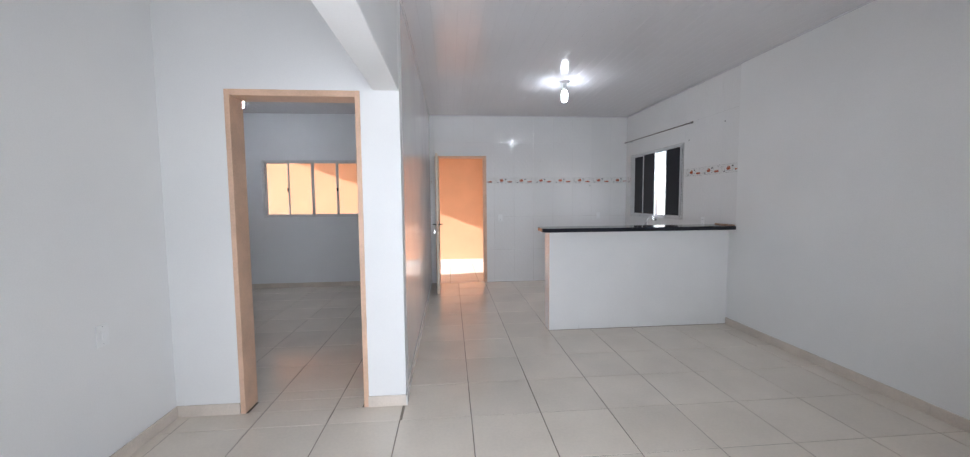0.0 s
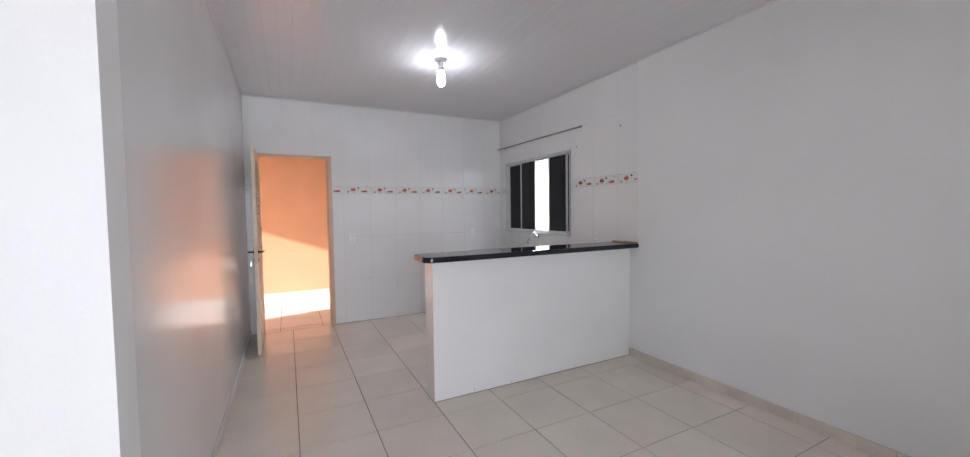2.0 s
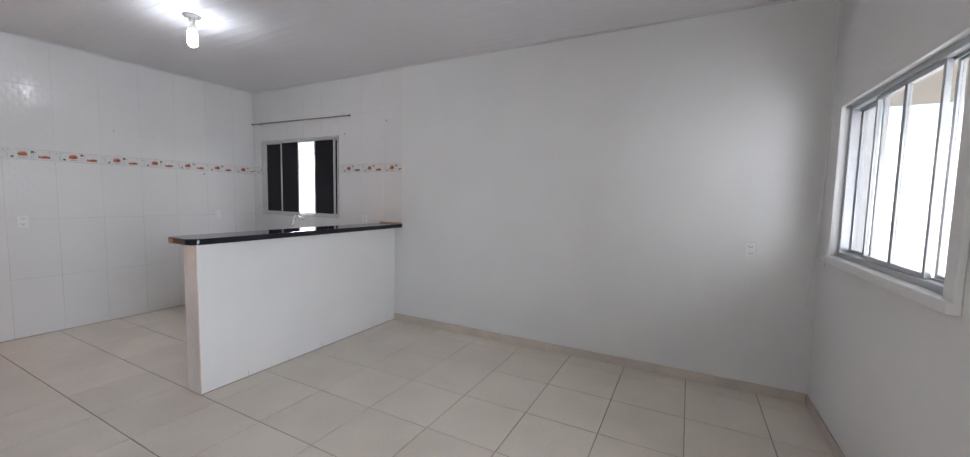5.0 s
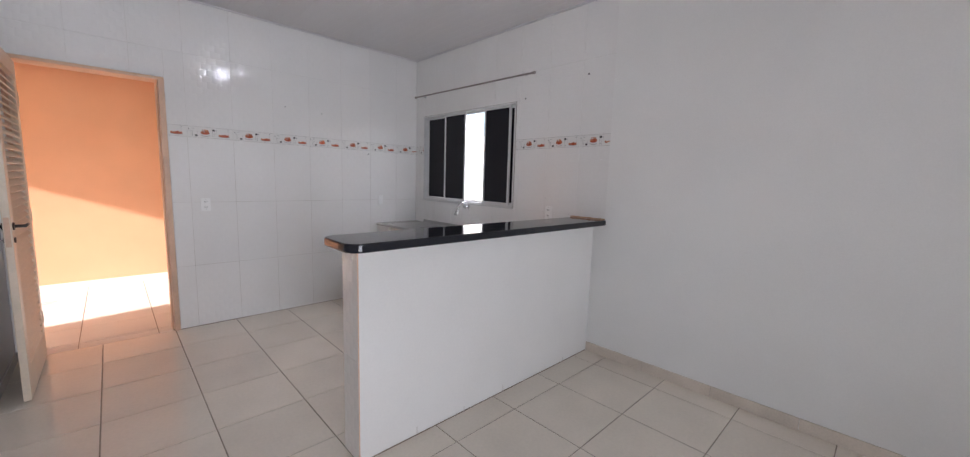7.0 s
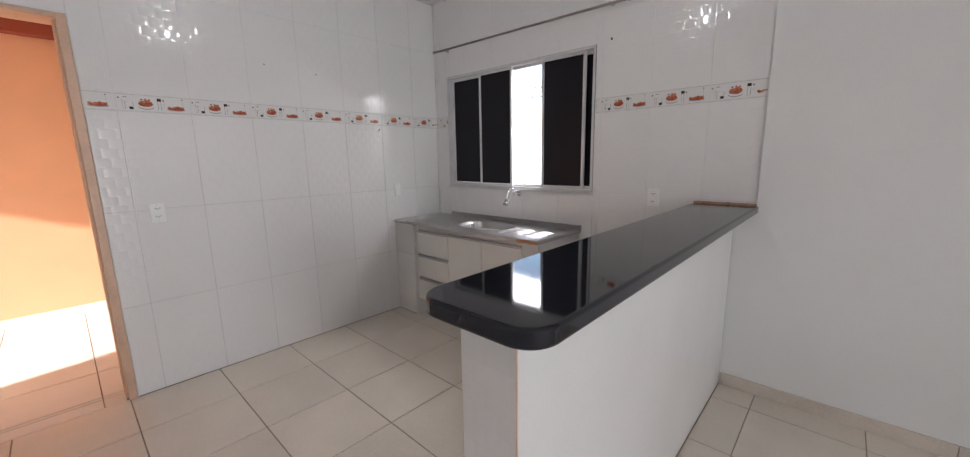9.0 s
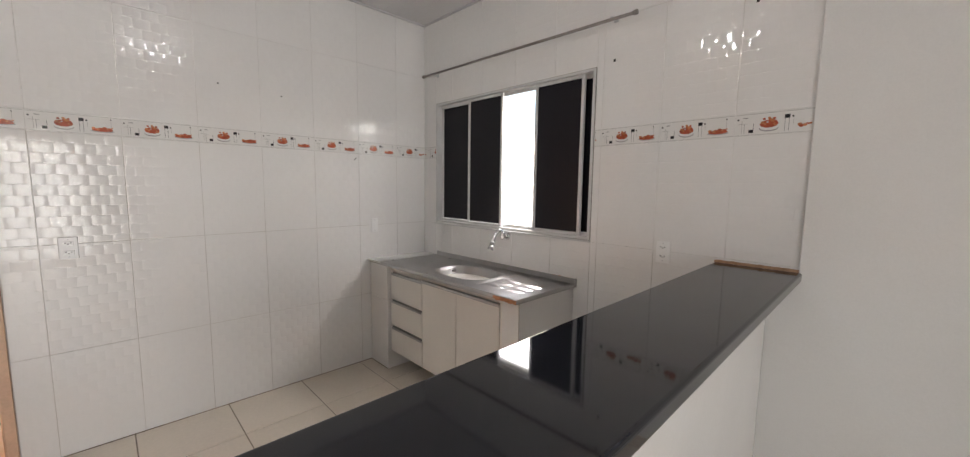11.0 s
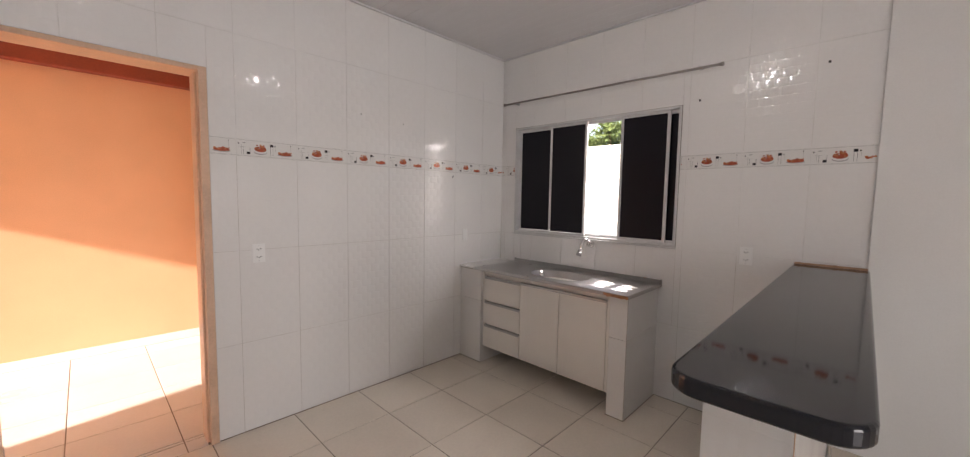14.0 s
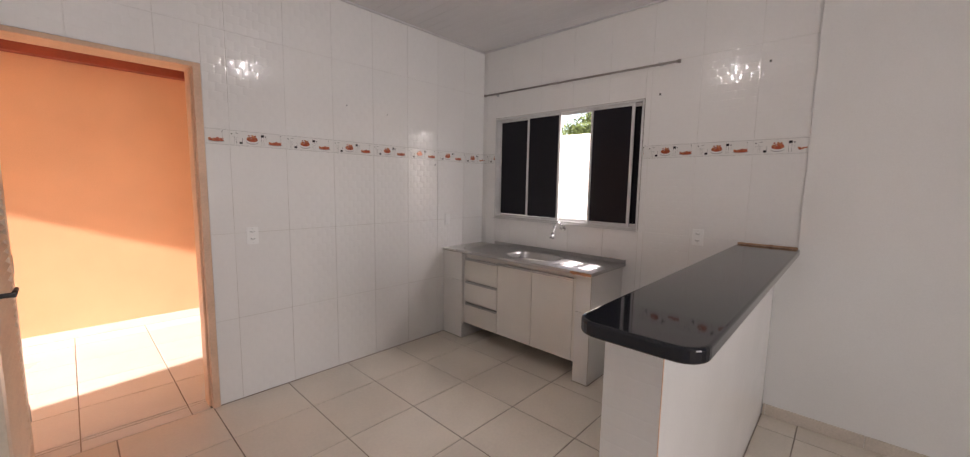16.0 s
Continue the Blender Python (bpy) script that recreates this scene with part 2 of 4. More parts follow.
S = dict(kind="structure")
wall_back = tagged(boxes("wall_north", [
    (-3.8, -2.95, YB, 6.636, 0, H), (-2.95, -1.385, YB, 6.636, 0, 1.16), (-2.95, -1.385, YB, 6.636, 2.09, H),
    (-1.385, -0.175, YB, 6.636, 0, H), (-0.175, 0.692, YB, 6.636, 2.158, H), (0.692, 3.40, YB, 6.636, 0, H)], PAINT),
    "white rear wall, tiled in the kitchen", "wall", **S)
wall_right = tagged(boxes("wall_east", [
    (XR, 3.315, 4.788, 6.302, 0, 1.127), (XR, 3.315, 4.788, 6.302, 2.143, H), (XR, 3.315, 6.302, YB, 0, H),
    (XR, 3.315, YT, 4.788, 0, H), (XP, 3.315, YF, YT, 0, H), (XP, XR - 0.0005, YT, 3.889, 0, 1.066)], PAINT), "smooth white painted wall, tiled beside the sink", "wall", **S)
wall_front = tagged(boxes("wall_south", [
    (-1.85, -0.50, -0.04, YF, 0, H), (-0.50, 0.85, -0.04, YF, 2.12, H), (0.85, 1.60, -0.04, YF, 0, H), (1.60, 2.88, -0.04, YF, 0, 1.10),
    (1.60, 2.88, -0.04, YF, 2.03, H), (2.88, 3.315, -0.04, YF, 0, H)], PAINT), "white front wall with window and open doorway", "wall", **S)
wall_part = tagged(boxes("wall_partition", [(-0.395, XL, 2.63, YB, 0, H)], GLOSS_PAINT), "glossy white painted wall between kitchen and bedroom", "wall", **S)
wall_bed = tagged(boxes("wall_bedroom_front", [
    (-3.65, -1.333, YD, 2.63, 0, H), (-1.333, -0.497, YD, 2.63, 2.122, H), (-0.497, -0.245, YD, 2.63, 0, H)], PAINT), "white wall with the bedroom doorway", "wall", **S)
wall_left = tagged(boxes("wall_west", [(-1.85, XLL, YF, YD, 0, H)], PAINT), "plain white painted wall", "wall", **S)
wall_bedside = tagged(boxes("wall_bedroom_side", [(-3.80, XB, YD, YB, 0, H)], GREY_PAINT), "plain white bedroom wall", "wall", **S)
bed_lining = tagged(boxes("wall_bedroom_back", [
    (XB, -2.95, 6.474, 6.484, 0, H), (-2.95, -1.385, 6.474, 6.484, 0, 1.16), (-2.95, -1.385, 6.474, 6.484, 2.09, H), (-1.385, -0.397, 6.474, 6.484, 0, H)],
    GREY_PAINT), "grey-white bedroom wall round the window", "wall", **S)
beam = tagged(boxes("beam", [(-0.41, -0.247, YF, YD - 0.002, 2.125, H)], PAINT, bevel=0.006), "white plastered ceiling beam", "beam", **S)


# ceiling of narrow planks with grooves between them
def plank_ceiling(name, x0, x1, y0, y1):
    bm = bmesh.new()
    n = math.ceil((x1 - x0) / 0.1)
    for i in range(n):
        a, b = x0 + i * 0.1, min(x1, x0 + (i + 1) * 0.1)
        prof = [(a, H + 0.0013), (a + 0.0012, H + 0.0013), (a + 0.0026, H + 0.0001), (a + 0.05, H), (b - 0.0014, H + 0.0001), (b, H + 0.0013)]
        lo = [bm.verts.new((x, y0, z)) for x, z in prof]
        hi = [bm.verts.new((x, y1, z)) for x, z in prof]
        for k in range(len(prof) - 1):
            bm.faces.new((lo[k], hi[k], hi[k + 1], lo[k + 1]))
    add_box(bm, x0, x1, y0, y1, H + 0.01, H + 0.10)
    return solid(name, bm, PVC)


tagged(plank_ceiling("ceiling", -0.247, 3.40, -0.04, 6.64), "glossy white grooved plastic plank ceiling", "ceiling", **S)
tagged(plank_ceiling("ceiling_living", -1.85, -0.41, -0.04, 2.5), "white plastic plank ceiling", "ceiling", **S)
tagged(plank_ceiling("ceiling_bedroom", -3.8, -0.26, 2.5, 6.64), "white plastic plank bedroom ceiling", "ceiling", **S)
tagged(boxes("trim", [(XL, XR, YB - 0.018, YB - 0.006, H - 0.014, H - 0.001), (XR - 0.014, XR - 0.001, YT, YB - 0.02, H - 0.012, H - 0.001),
                      (XP - 0.014, XP - 0.001, YF, YT, H - 0.012, H - 0.001), (XL + 0.001, XL + 0.014, 2.5, YB - 0.02, H - 0.012, H - 0.001)],
             PVC), "thin grey-white cornice strip under the ceiling", "trim", **S)


# ---- frames and windows ----
def door_frame(name, x0, x1, top, y0, y1, w, head, stops, label):
    bm = bmesh.new()
    add_box(bm, x0, x0 + w, y0, y1, 0, top)
    add_box(bm, x1 - w, x1, y0, y1, 0, top)
    add_box(bm, x0 + w, x1 - w, y0, y1, top - head, top)
    for a, b in () if not stops else ((x0 + w, x0 + w + 0.012), (x1 - w - 0.012, x1 - w)):
        add_box(bm, a, b, y0 + 0.045, y1 - 0.02, 0, top - head)
    return tagged(solid(name, bm, FRAME, None, 0.003), label, "door frame", **S)


door_frame("door_1", -1.333, -0.497, 2.122, YD - 0.008, 2.64, 0.032, 0.04, False, "tan painted wooden door frame of the bedroom")
door_frame("door_2", -0.175, 0.692, 2.158, YB - 0.022, 6.645, 0.04, 0.026, True, "tan painted wooden frame of the back door")


def ring(bm, x0, x1, z0, z1, y0, y1, w, slot=0):
    add_box(bm, x0, x0 + w, y0, y1, z0, z1, slot)
    add_box(bm, x1 - w, x1, y0, y1, z0, z1, slot)
    add_box(bm, x0 + w, x1 - w, y0, y1, z0, z0 + w, slot)
    add_box(bm, x0 + w, x1 - w, y0, y1, z1 - w, z1, slot)


def sliding_window(name, width, height, depth, sashes, mats, label, pose_m, rim=0.030):
    """A frame with sashes (from, to, track, pane material), width along x, seen from -y."""
    e = empty(name)
    tagged(e, label, "window", **S)
    bm = bmesh.new()
    ring(bm, 0, width, 0, height, 0, depth, rim)
    add_box(bm, 0.026, width - 0.026, depth * 0.45, depth * 0.55, height - 0.042, height - rim + 0.002)
    add_box(bm, 0.026, width - 0.026, depth * 0.45, depth * 0.55, rim - 0.002, 0.038)
    solid("frame", bm, mats, e, 0.0025)
    for a, b, track, pm in sashes:
        y = depth * (0.18 if track == 0 else 0.60)
        bm = bmesh.new()
        ring(bm, a, b, rim, height - rim, y, y + 0.022, 0.02)
        solid("sash", bm, mats, e, 0.002)
        short = 0.0015 if pm is FILM else 0.0
        p = boxes("pane", [(a + 0.02, b - 0.02 - short, y + 0.008, y + 0.013, rim + 0.02 + short, height - rim - 0.02)], pm, e)
        p.visible_shadow = pm is not GLASS
    e.matrix_world = pose_m
    return e


# kitchen window: four sashes, dark film on the glass, one gap slid open
kw = 6.30 - 4.79
sliding_window("window_1", kw, 1.0, 0.09, [(0.016, 0.415, 1, FILM), (0.395, 0.765, 0, FILM), (1.06, 1.43, 0, FILM), (1.10, 1.494, 1, FILM)], ALU,
               "sliding window with dark film panes, partly open", pose(3.148, 6.30, 1.142, 0, 0, -90), 0.016)
# thin dark ring drawn in place of the shadow at the frame's edge
bm = bmesh.new()
ring(bm, -6.304, -4.786, 1.139, 2.146, 3.1545, 3.1575, 0.006)
bm.transform(Matrix(((0, 1, 0, 0), (-1, 0, 0, 0), (0, 0, 1, 0), (0, 0, 0, 1))))
tagged(solid("trim", bm, FRAME_SHADE), "thin painted shadow line round the kitchen window", "trim", **S)
tagged(boxes("sill", [(3.132, 3.30, 4.785, 6.305, 1.128, 1.140)], ALU, bevel=0.002), "thin white kitchen window ledge", "sill", **S)
sliding_window("window_2", 1.28, 0.93, 0.08, [(0.026, 0.345, 1, GLASS), (0.335, 0.665, 0, GLASS), (0.655, 0.98, 0, GLASS), (0.97, 1.254, 1, GLASS)], GREY_ALU,
               "aluminium sliding window with clear glass", pose(2.88, 0.085, 1.10, 0, 0, 180))
tagged(boxes("trim", [(2.865, 2.925, YF + 0.001, YF + 0.022, 1.06, 2.085), (1.54, 2.865, YF + 0.001, YF + 0.022, 2.02, 2.085), (1.54, 2.865, YF + 0.001, YF + 0.04, 1.06, 1.105),
                      (1.54, 1.61, YF + 0.001, YF + 0.022, 1.105, 2.02)], PAINT, bevel=0.003), "white surround of the front window", "trim", **S)
sliding_window("window_3", 1.565, 0.93, 0.08, [(0.026, 0.40, 1, GLASS), (0.39, 0.78, 0, GLASS), (0.785, 1.175, 0, GLASS), (1.165, 1.539, 1, GLASS)], ALU,
               "white sliding bedroom window with clear panes", pose(-2.95, 6.49, 1.16))

for x in (-2.95 + 0.39, -2.95 + 1.175):
    tagged(boxes("window_latch", [(x - 0.010, x + 0.010, 6.488, 6.503, 1.58, 1.64)], BLACK, None, 0.002), "small dark latch on the bedroom window", "latch", "window latches")

# ---- skirting ----
tagged(boxes("baseboard", [(XP - 0.012, XP - 0.001, YF + 0.47 * i + 0.002, min(3.884, YF + 0.47 * (i + 1)), 0.0, 0.075) for i in range(9) if YF + 0.47 * i < 3.87], SKIRT, bevel=0.002),
       "beige tile skirting along the painted wall", "skirting", **S)
tagged(boxes("baseboard", [(-0.499, -0.243, YD - 0.012, YD - 0.001, 0, 0.075), (XLL + 0.012, -1.335, YD - 0.012, YD - 0.001, 0, 0.075),
                           (XLL + 0.001, XLL + 0.012, YF, YD, 0, 0.075)], SKIRT, bevel=0.002), "beige tile skirting by the bedroom door", "skirting", **S)
tagged(boxes("baseboard", [(XL + 0.001, XL + 0.011, 2.64, YB - 0.01, 0, 0.07), (-0.244, -0.235, YD - 0.012, 2.64, 0, 0.07)], WHITE_SKIRT, bevel=0.002), "white tile skirting along the glossy wall", "skirting", **S)
tagged(boxes("baseboard", [(XB, -0.40, 6.462, 6.473, 0, 0.075), (XB + 0.001, XB + 0.012, 2.64, 6.46, 0, 0.075)], SKIRT, bevel=0.002), "beige tile skirting in the bedroom", "skirting", **S)
tagged(boxes("baseboard", [(0.86, XP - 0.014, YF + 0.001, YF + 0.012, 0, 0.075)], SKIRT, bevel=0.002), "beige tile skirting under the front window", "skirting", **S)

# ---- outside ----
bm = bmesh.new()
add_box(bm, -600, 600, -600, 600, -0.5, -0.06)
tagged(solid("ground", bm, EARTH), "bare packed earth round the house", "ground", **S)
tagged(boxes("wall_corridor", [(-6.0, 3.6, 8.70, 8.85, -0.06, 2.48)], ORANGE), "orange painted wall of the back corridor", "wall", **S)
tagged(boxes("wall_corridor_end", [(3.40, 3.55, 6.636, 8.70, -0.06, 2.68)], ORANGE), "orange painted end wall of the corridor", "wall", **S)
tagged(boxes("baseboard", [(-6.0, 3.4, 8.688, 8.699, 0, 0.08)], WHITE_SKIRT, bevel=0.002), "white tile skirting under the orange wall", "skirting", **S)
tagged(boxes("beam", [(-4.4, 3.39, 8.60, 8.72, 2.482, 2.68)], RED, bevel=0.006), "red painted roof beam over the corridor", "beam", **S)
# underside is out of view; pale colour added to bounce light onto the orange wall
bm = bmesh.new()
for i in range(39):
    x = -4.4 + 0.2 * i
    add_box(bm, x, x + 0.19, 6.64, 8.95, 2.685, 2.72)
tagged(solid("roof", bm, BEIGE), "sheet roof over the corridor, made pale to bounce light", "roof", **S)
tagged(boxes("roof", [(-3.9, 3.40, -0.2, 6.63, 2.94, 3.0)], ROOF), "terracotta house roof", "roof", **S)
tagged(boxes("ceiling_porch", [(-2.2, 5.0, -1.9, -0.042, 2.40, 2.47)], BEIGE), "beige porch ceiling before the front window", "ceiling", **S)
# unseen wall, added so that no sun streaks in through the front doorway
tagged(boxes("wall_porch_side", [(-2.35, -2.2, -4.0, -0.042, -0.06, 2.47)], BRICK_WHITE), "unseen whitewashed wall added to keep sun out of the front doorway", "wall", **S)
tagged(boxes("porch_floor", [(-2.2, 5.0, -2.6, -0.042, -0.06, -0.012)], PORCH_TILE), "pale tiled porch floor", "floor", **S)


def block_wall(name, x0, x1, y0, y1, top, label):
    """A whitewashed wall of blocks in courses."""
    w = tagged(boxes(name, [(x0, x1, y0, y1, -0.06, top)], BRICK_WHITE), label, "wall", **S)
    bm = bmesh.new()
    along = (x1 - x0) > (y1 - y0)
    n = int((x1 - x0 if along else y1 - y0) / 0.4)
    for r in range(int((top + 0.06) / 0.2)):
        for i in range(n):
            s = (0.2 if r % 2 else 0) + i * 0.4
            z = -0.06 + r * 0.2
            if along:
                add_box(bm, x0 + s + 0.006, min(x1, x0 + s + 0.394), y1 + 0.001, y1 + 0.009, z + 0.006, z + 0.194)
            else:
                add_box(bm, x0 - 0.009, x0 - 0.001, y0 + s + 0.006, min(y1, y0 + s + 0.394), z + 0.006, z + 0.194)
    tagged(solid("block", bm, BRICK_WHITE, w), kind="stuff")
    return w


block_wall("wall_boundary_east", 9.0, 9.15, -4.0, 16.0, 2.78, "whitewashed block boundary wall beside the house")
block_wall("wall_boundary_south", -8.0, 9.0, -4.2, -4.0, 2.1, "whitewashed block boundary wall before the house")


def tree(name, x, y, height, spread, label):
    rng = random.Random(int(x * 10 + y))
    e = tagged(empty(name, (x, y, -0.06)), label, "tree")
    bm = bmesh.new()
    add_tube(bm, (0, 0, 0), (0.1, 0.05, height * 0.5), 0.16, 0.10, 10)
    tips = []
    for k in range(9):
        a = k * 2.4
        tip = Vector((math.cos(a) * spread * rng.uniform(0.4, 0.8), math.sin(a) * spread * rng.uniform(0.4, 0.8), height * rng.uniform(0.6, 0.95)))
        add_tube(bm, (0.1, 0.05, height * rng.uniform(0.35, 0.5)), tip, 0.06, 0.015, 7)
        tips.append(tip)
    solid("trunk", bm, BARK, e)
    verts, faces = [], []
    for _ in range(5200):
        t = rng.choice(tips)
        c = t + Vector((rng.gauss(0, 0.36) * spread * 0.5, rng.gauss(0, 0.36) * spread * 0.5, rng.gauss(0, 0.28) * spread * 0.5))
        q = Euler((rng.uniform(-1, 1), rng.uniform(-1, 1), rng.uniform(0, 6.3))).to_matrix()
        s = rng.uniform(0.05, 0.10)
        i = len(verts)
        verts += [c + q @ Vector(p) * s for p in ((-1, 0, 0), (0, -0.42, 0.08), (1, 0, 0), (0, 0.42, 0.08))]
        faces.append((i, i + 1, i + 2, i + 3))
    me = bpy.data.meshes.new("crown")
    me.from_pydata(verts, [], faces)
    me.materials.append(GREEN)
    tagged(new("crown", me), kind="stuff").parent = e


tree("tree", 11.0, 9.15, 4.1, 1.15, "leafy green tree behind the boundary wall")


# ---- back door ----
def louvred_door():
    e = tagged(empty("door", (-0.118, 6.44, 0.012)), "cream louvred wooden door standing open against the wall", "door")
    L, T, W, Z = 0.79, 0.034, 0.085, 2.093       # leaf runs from the hinge towards -y
    bm = bmesh.new()
    add_box(bm, -T / 2, T / 2, -W, 0, 0, Z)
    add_box(bm, -T / 2, T / 2, -L, -L + W, 0, Z)
    add_box(bm, -T / 2, T / 2, -L + W, -W, 0, 0.20)
    add_box(bm, -T / 2, T / 2, -L + W, -W, Z - 0.10, Z)
    solid("leaf", bm, LEAF, e, 0.003)
    bm = bmesh.new()
    verts = add_box(bm, -0.024, 0.024, -L + W - 0.004, -W + 0.004, -0.004, 0.004)
    bmesh.ops.rotate(bm, verts=verts, cent=(0, 0, 0), matrix=Matrix.Rotation(radians(48), 3, "Y"))
    first = solid("slat", bm, LEAF, e, 0.0015, 1)
    n = 42
    for i in range(n):
        s = first if i == 0 else new("slat", first.data)
        s.parent = e
        s.location = (0, 0, 0.215 + (Z - 0.33) * i / (n - 1))
    for z in (0.25, 1.0, 1.8):
        bm = bmesh.new()
        add_tube(bm, (0.012, 0.006, z), (0.012, 0.006, z + 0.09), 0.008)
        solid("hinge", bm, HANDLE, e)
    y = -L + 0.045
    bm = bmesh.new()
    for s in (-1, 1):
        add_tube(bm, (s * T / 2, y, 1.045), (s * (T / 2 + 0.007), y, 1.045), 0.022)
        add_tube(bm, (s * T / 2, y, 0.965), (s * (T / 2 + 0.006), y, 0.965), 0.016)
        add_tube(bm, (s * T / 2, y, 1.045), (s * (T / 2 + 0.05), y, 1.045), 0.009)
        add_tube(bm, (s * (T / 2 + 0.047), y - 0.008, 1.045), (s * (T / 2 + 0.047), y + 0.11, 1.045), 0.0085, 0.007)
    tagged(solid("handle", bm, BLACK, e), "dark metal lever handle")
    boxes("lock_plate", [(-0.011, 0.011, -L - 0.003, -L - 0.0005, 0.93, 1.10), (-0.006, 0.006, -L - 0.010, -L - 0.003, 1.035, 1.055)], FRAME, e, 0.001)
    bm = bmesh.new()
    add_tube(bm, (-T / 2 - 0.003, y, 0.965), (-T / 2 - 0.035, y, 0.965), 0.003)
    for k, d in enumerate((0.0, 0.012, -0.01)):
        add_box(bm, -T / 2 - 0.034, -T / 2 - 0.031 + 0.002 * k, y + d - 0.008, y + d + 0.008, 0.905, 0.955)
    tagged(solid("keys", bm, CHROME, e), "small bunch of metal keys")
    return e


louvred_door()


# ---- bar counter ----
def bar_counter():
    e = tagged(empty("bar_counter", (1.115, 3.85, 0)), "white half wall with black granite bar top", "counter")
    under(boxes("body", [(1.122, XP + 0.004, 3.89, 4.05, 0, 1.066)], PLAIN_TILE, bevel=0.002), e)
    bm = bmesh.new()
    x0, x1, y0, y1, r = 1.032, XP - 0.001, 3.780, 4.11, 0.07
    pts = [(x1, y0), (x1, y1)]
    pts += [(x0 + r + r * math.cos(a), y1 - r + r * math.sin(a)) for a in (math.pi / 2 + math.pi / 2 * k / 8 for k in range(9))]
    pts += [(x0 + r + r * math.cos(a), y0 + r + r * math.sin(a)) for a in (math.pi + math.pi / 2 * k / 8 for k in range(9))]
    f = bm.faces.new([bm.verts.new((x, y, 1.068)) for x, y in pts])
    got = bmesh.ops.extrude_face_region(bm, geom=[f])
    bmesh.ops.translate(bm, verts=[v for v in got["geom"] if isinstance(v, bmesh.types.BMVert)], vec=(0, 0, 0.042))
    bmesh.ops.recalc_face_normals(bm, faces=bm.faces)
    rim = [d for d in bm.edges if abs(d.verts[0].co.z - d.verts[1].co.z) < 1e-5]
    bmesh.ops.bevel(bm, geom=rim, offset=0.009, segments=4, affect="EDGES", profile=0.5)
    under(tagged(solid("countertop", bm, GRANITE), "black polished granite top with rounded corners"), e)
    bm = bmesh.new()
    for k in range(20):
        w = 0.012 + 0.006 * noise.noise((k * 0.9, 3, 1))
        add_box(bm, XP - 0.004 - w, XP - 0.001, 3.79 + k * 0.0158, 3.79 + (k + 1) * 0.0158, 1.111, 1.122 + 0.004 * noise.noise((k * 0.7, 1, 5)))
    under(tagged(solid("filler_strip", bm, MORTAR), "rough brown filler strip along the wall"), e)
    for z0, z1 in ((0.0, 0.515), (0.518, 1.066)):
        under(boxes("tile", [(1.1165, 1.1215, 3.8905, 4.0495, z0, z1)], TILE, bevel=0.001), e)
    # thin joints between the tiles of the end and front
    under(boxes("joint", [(1.1168, 1.1218, 3.8885, 3.8903, 0.004, 1.064)], FRAME), e)
    under(boxes("joint", [(x, x + 0.003, 3.8880, 3.8898, 0, z) for x, z in ((1.45, 0.045), (1.79, 0.03), (2.13, 0.05), (2.47, 0.02), (2.81, 0.03))], WALL_GROUT), e)["kind"] = "stuff"
    return e


bar_counter()


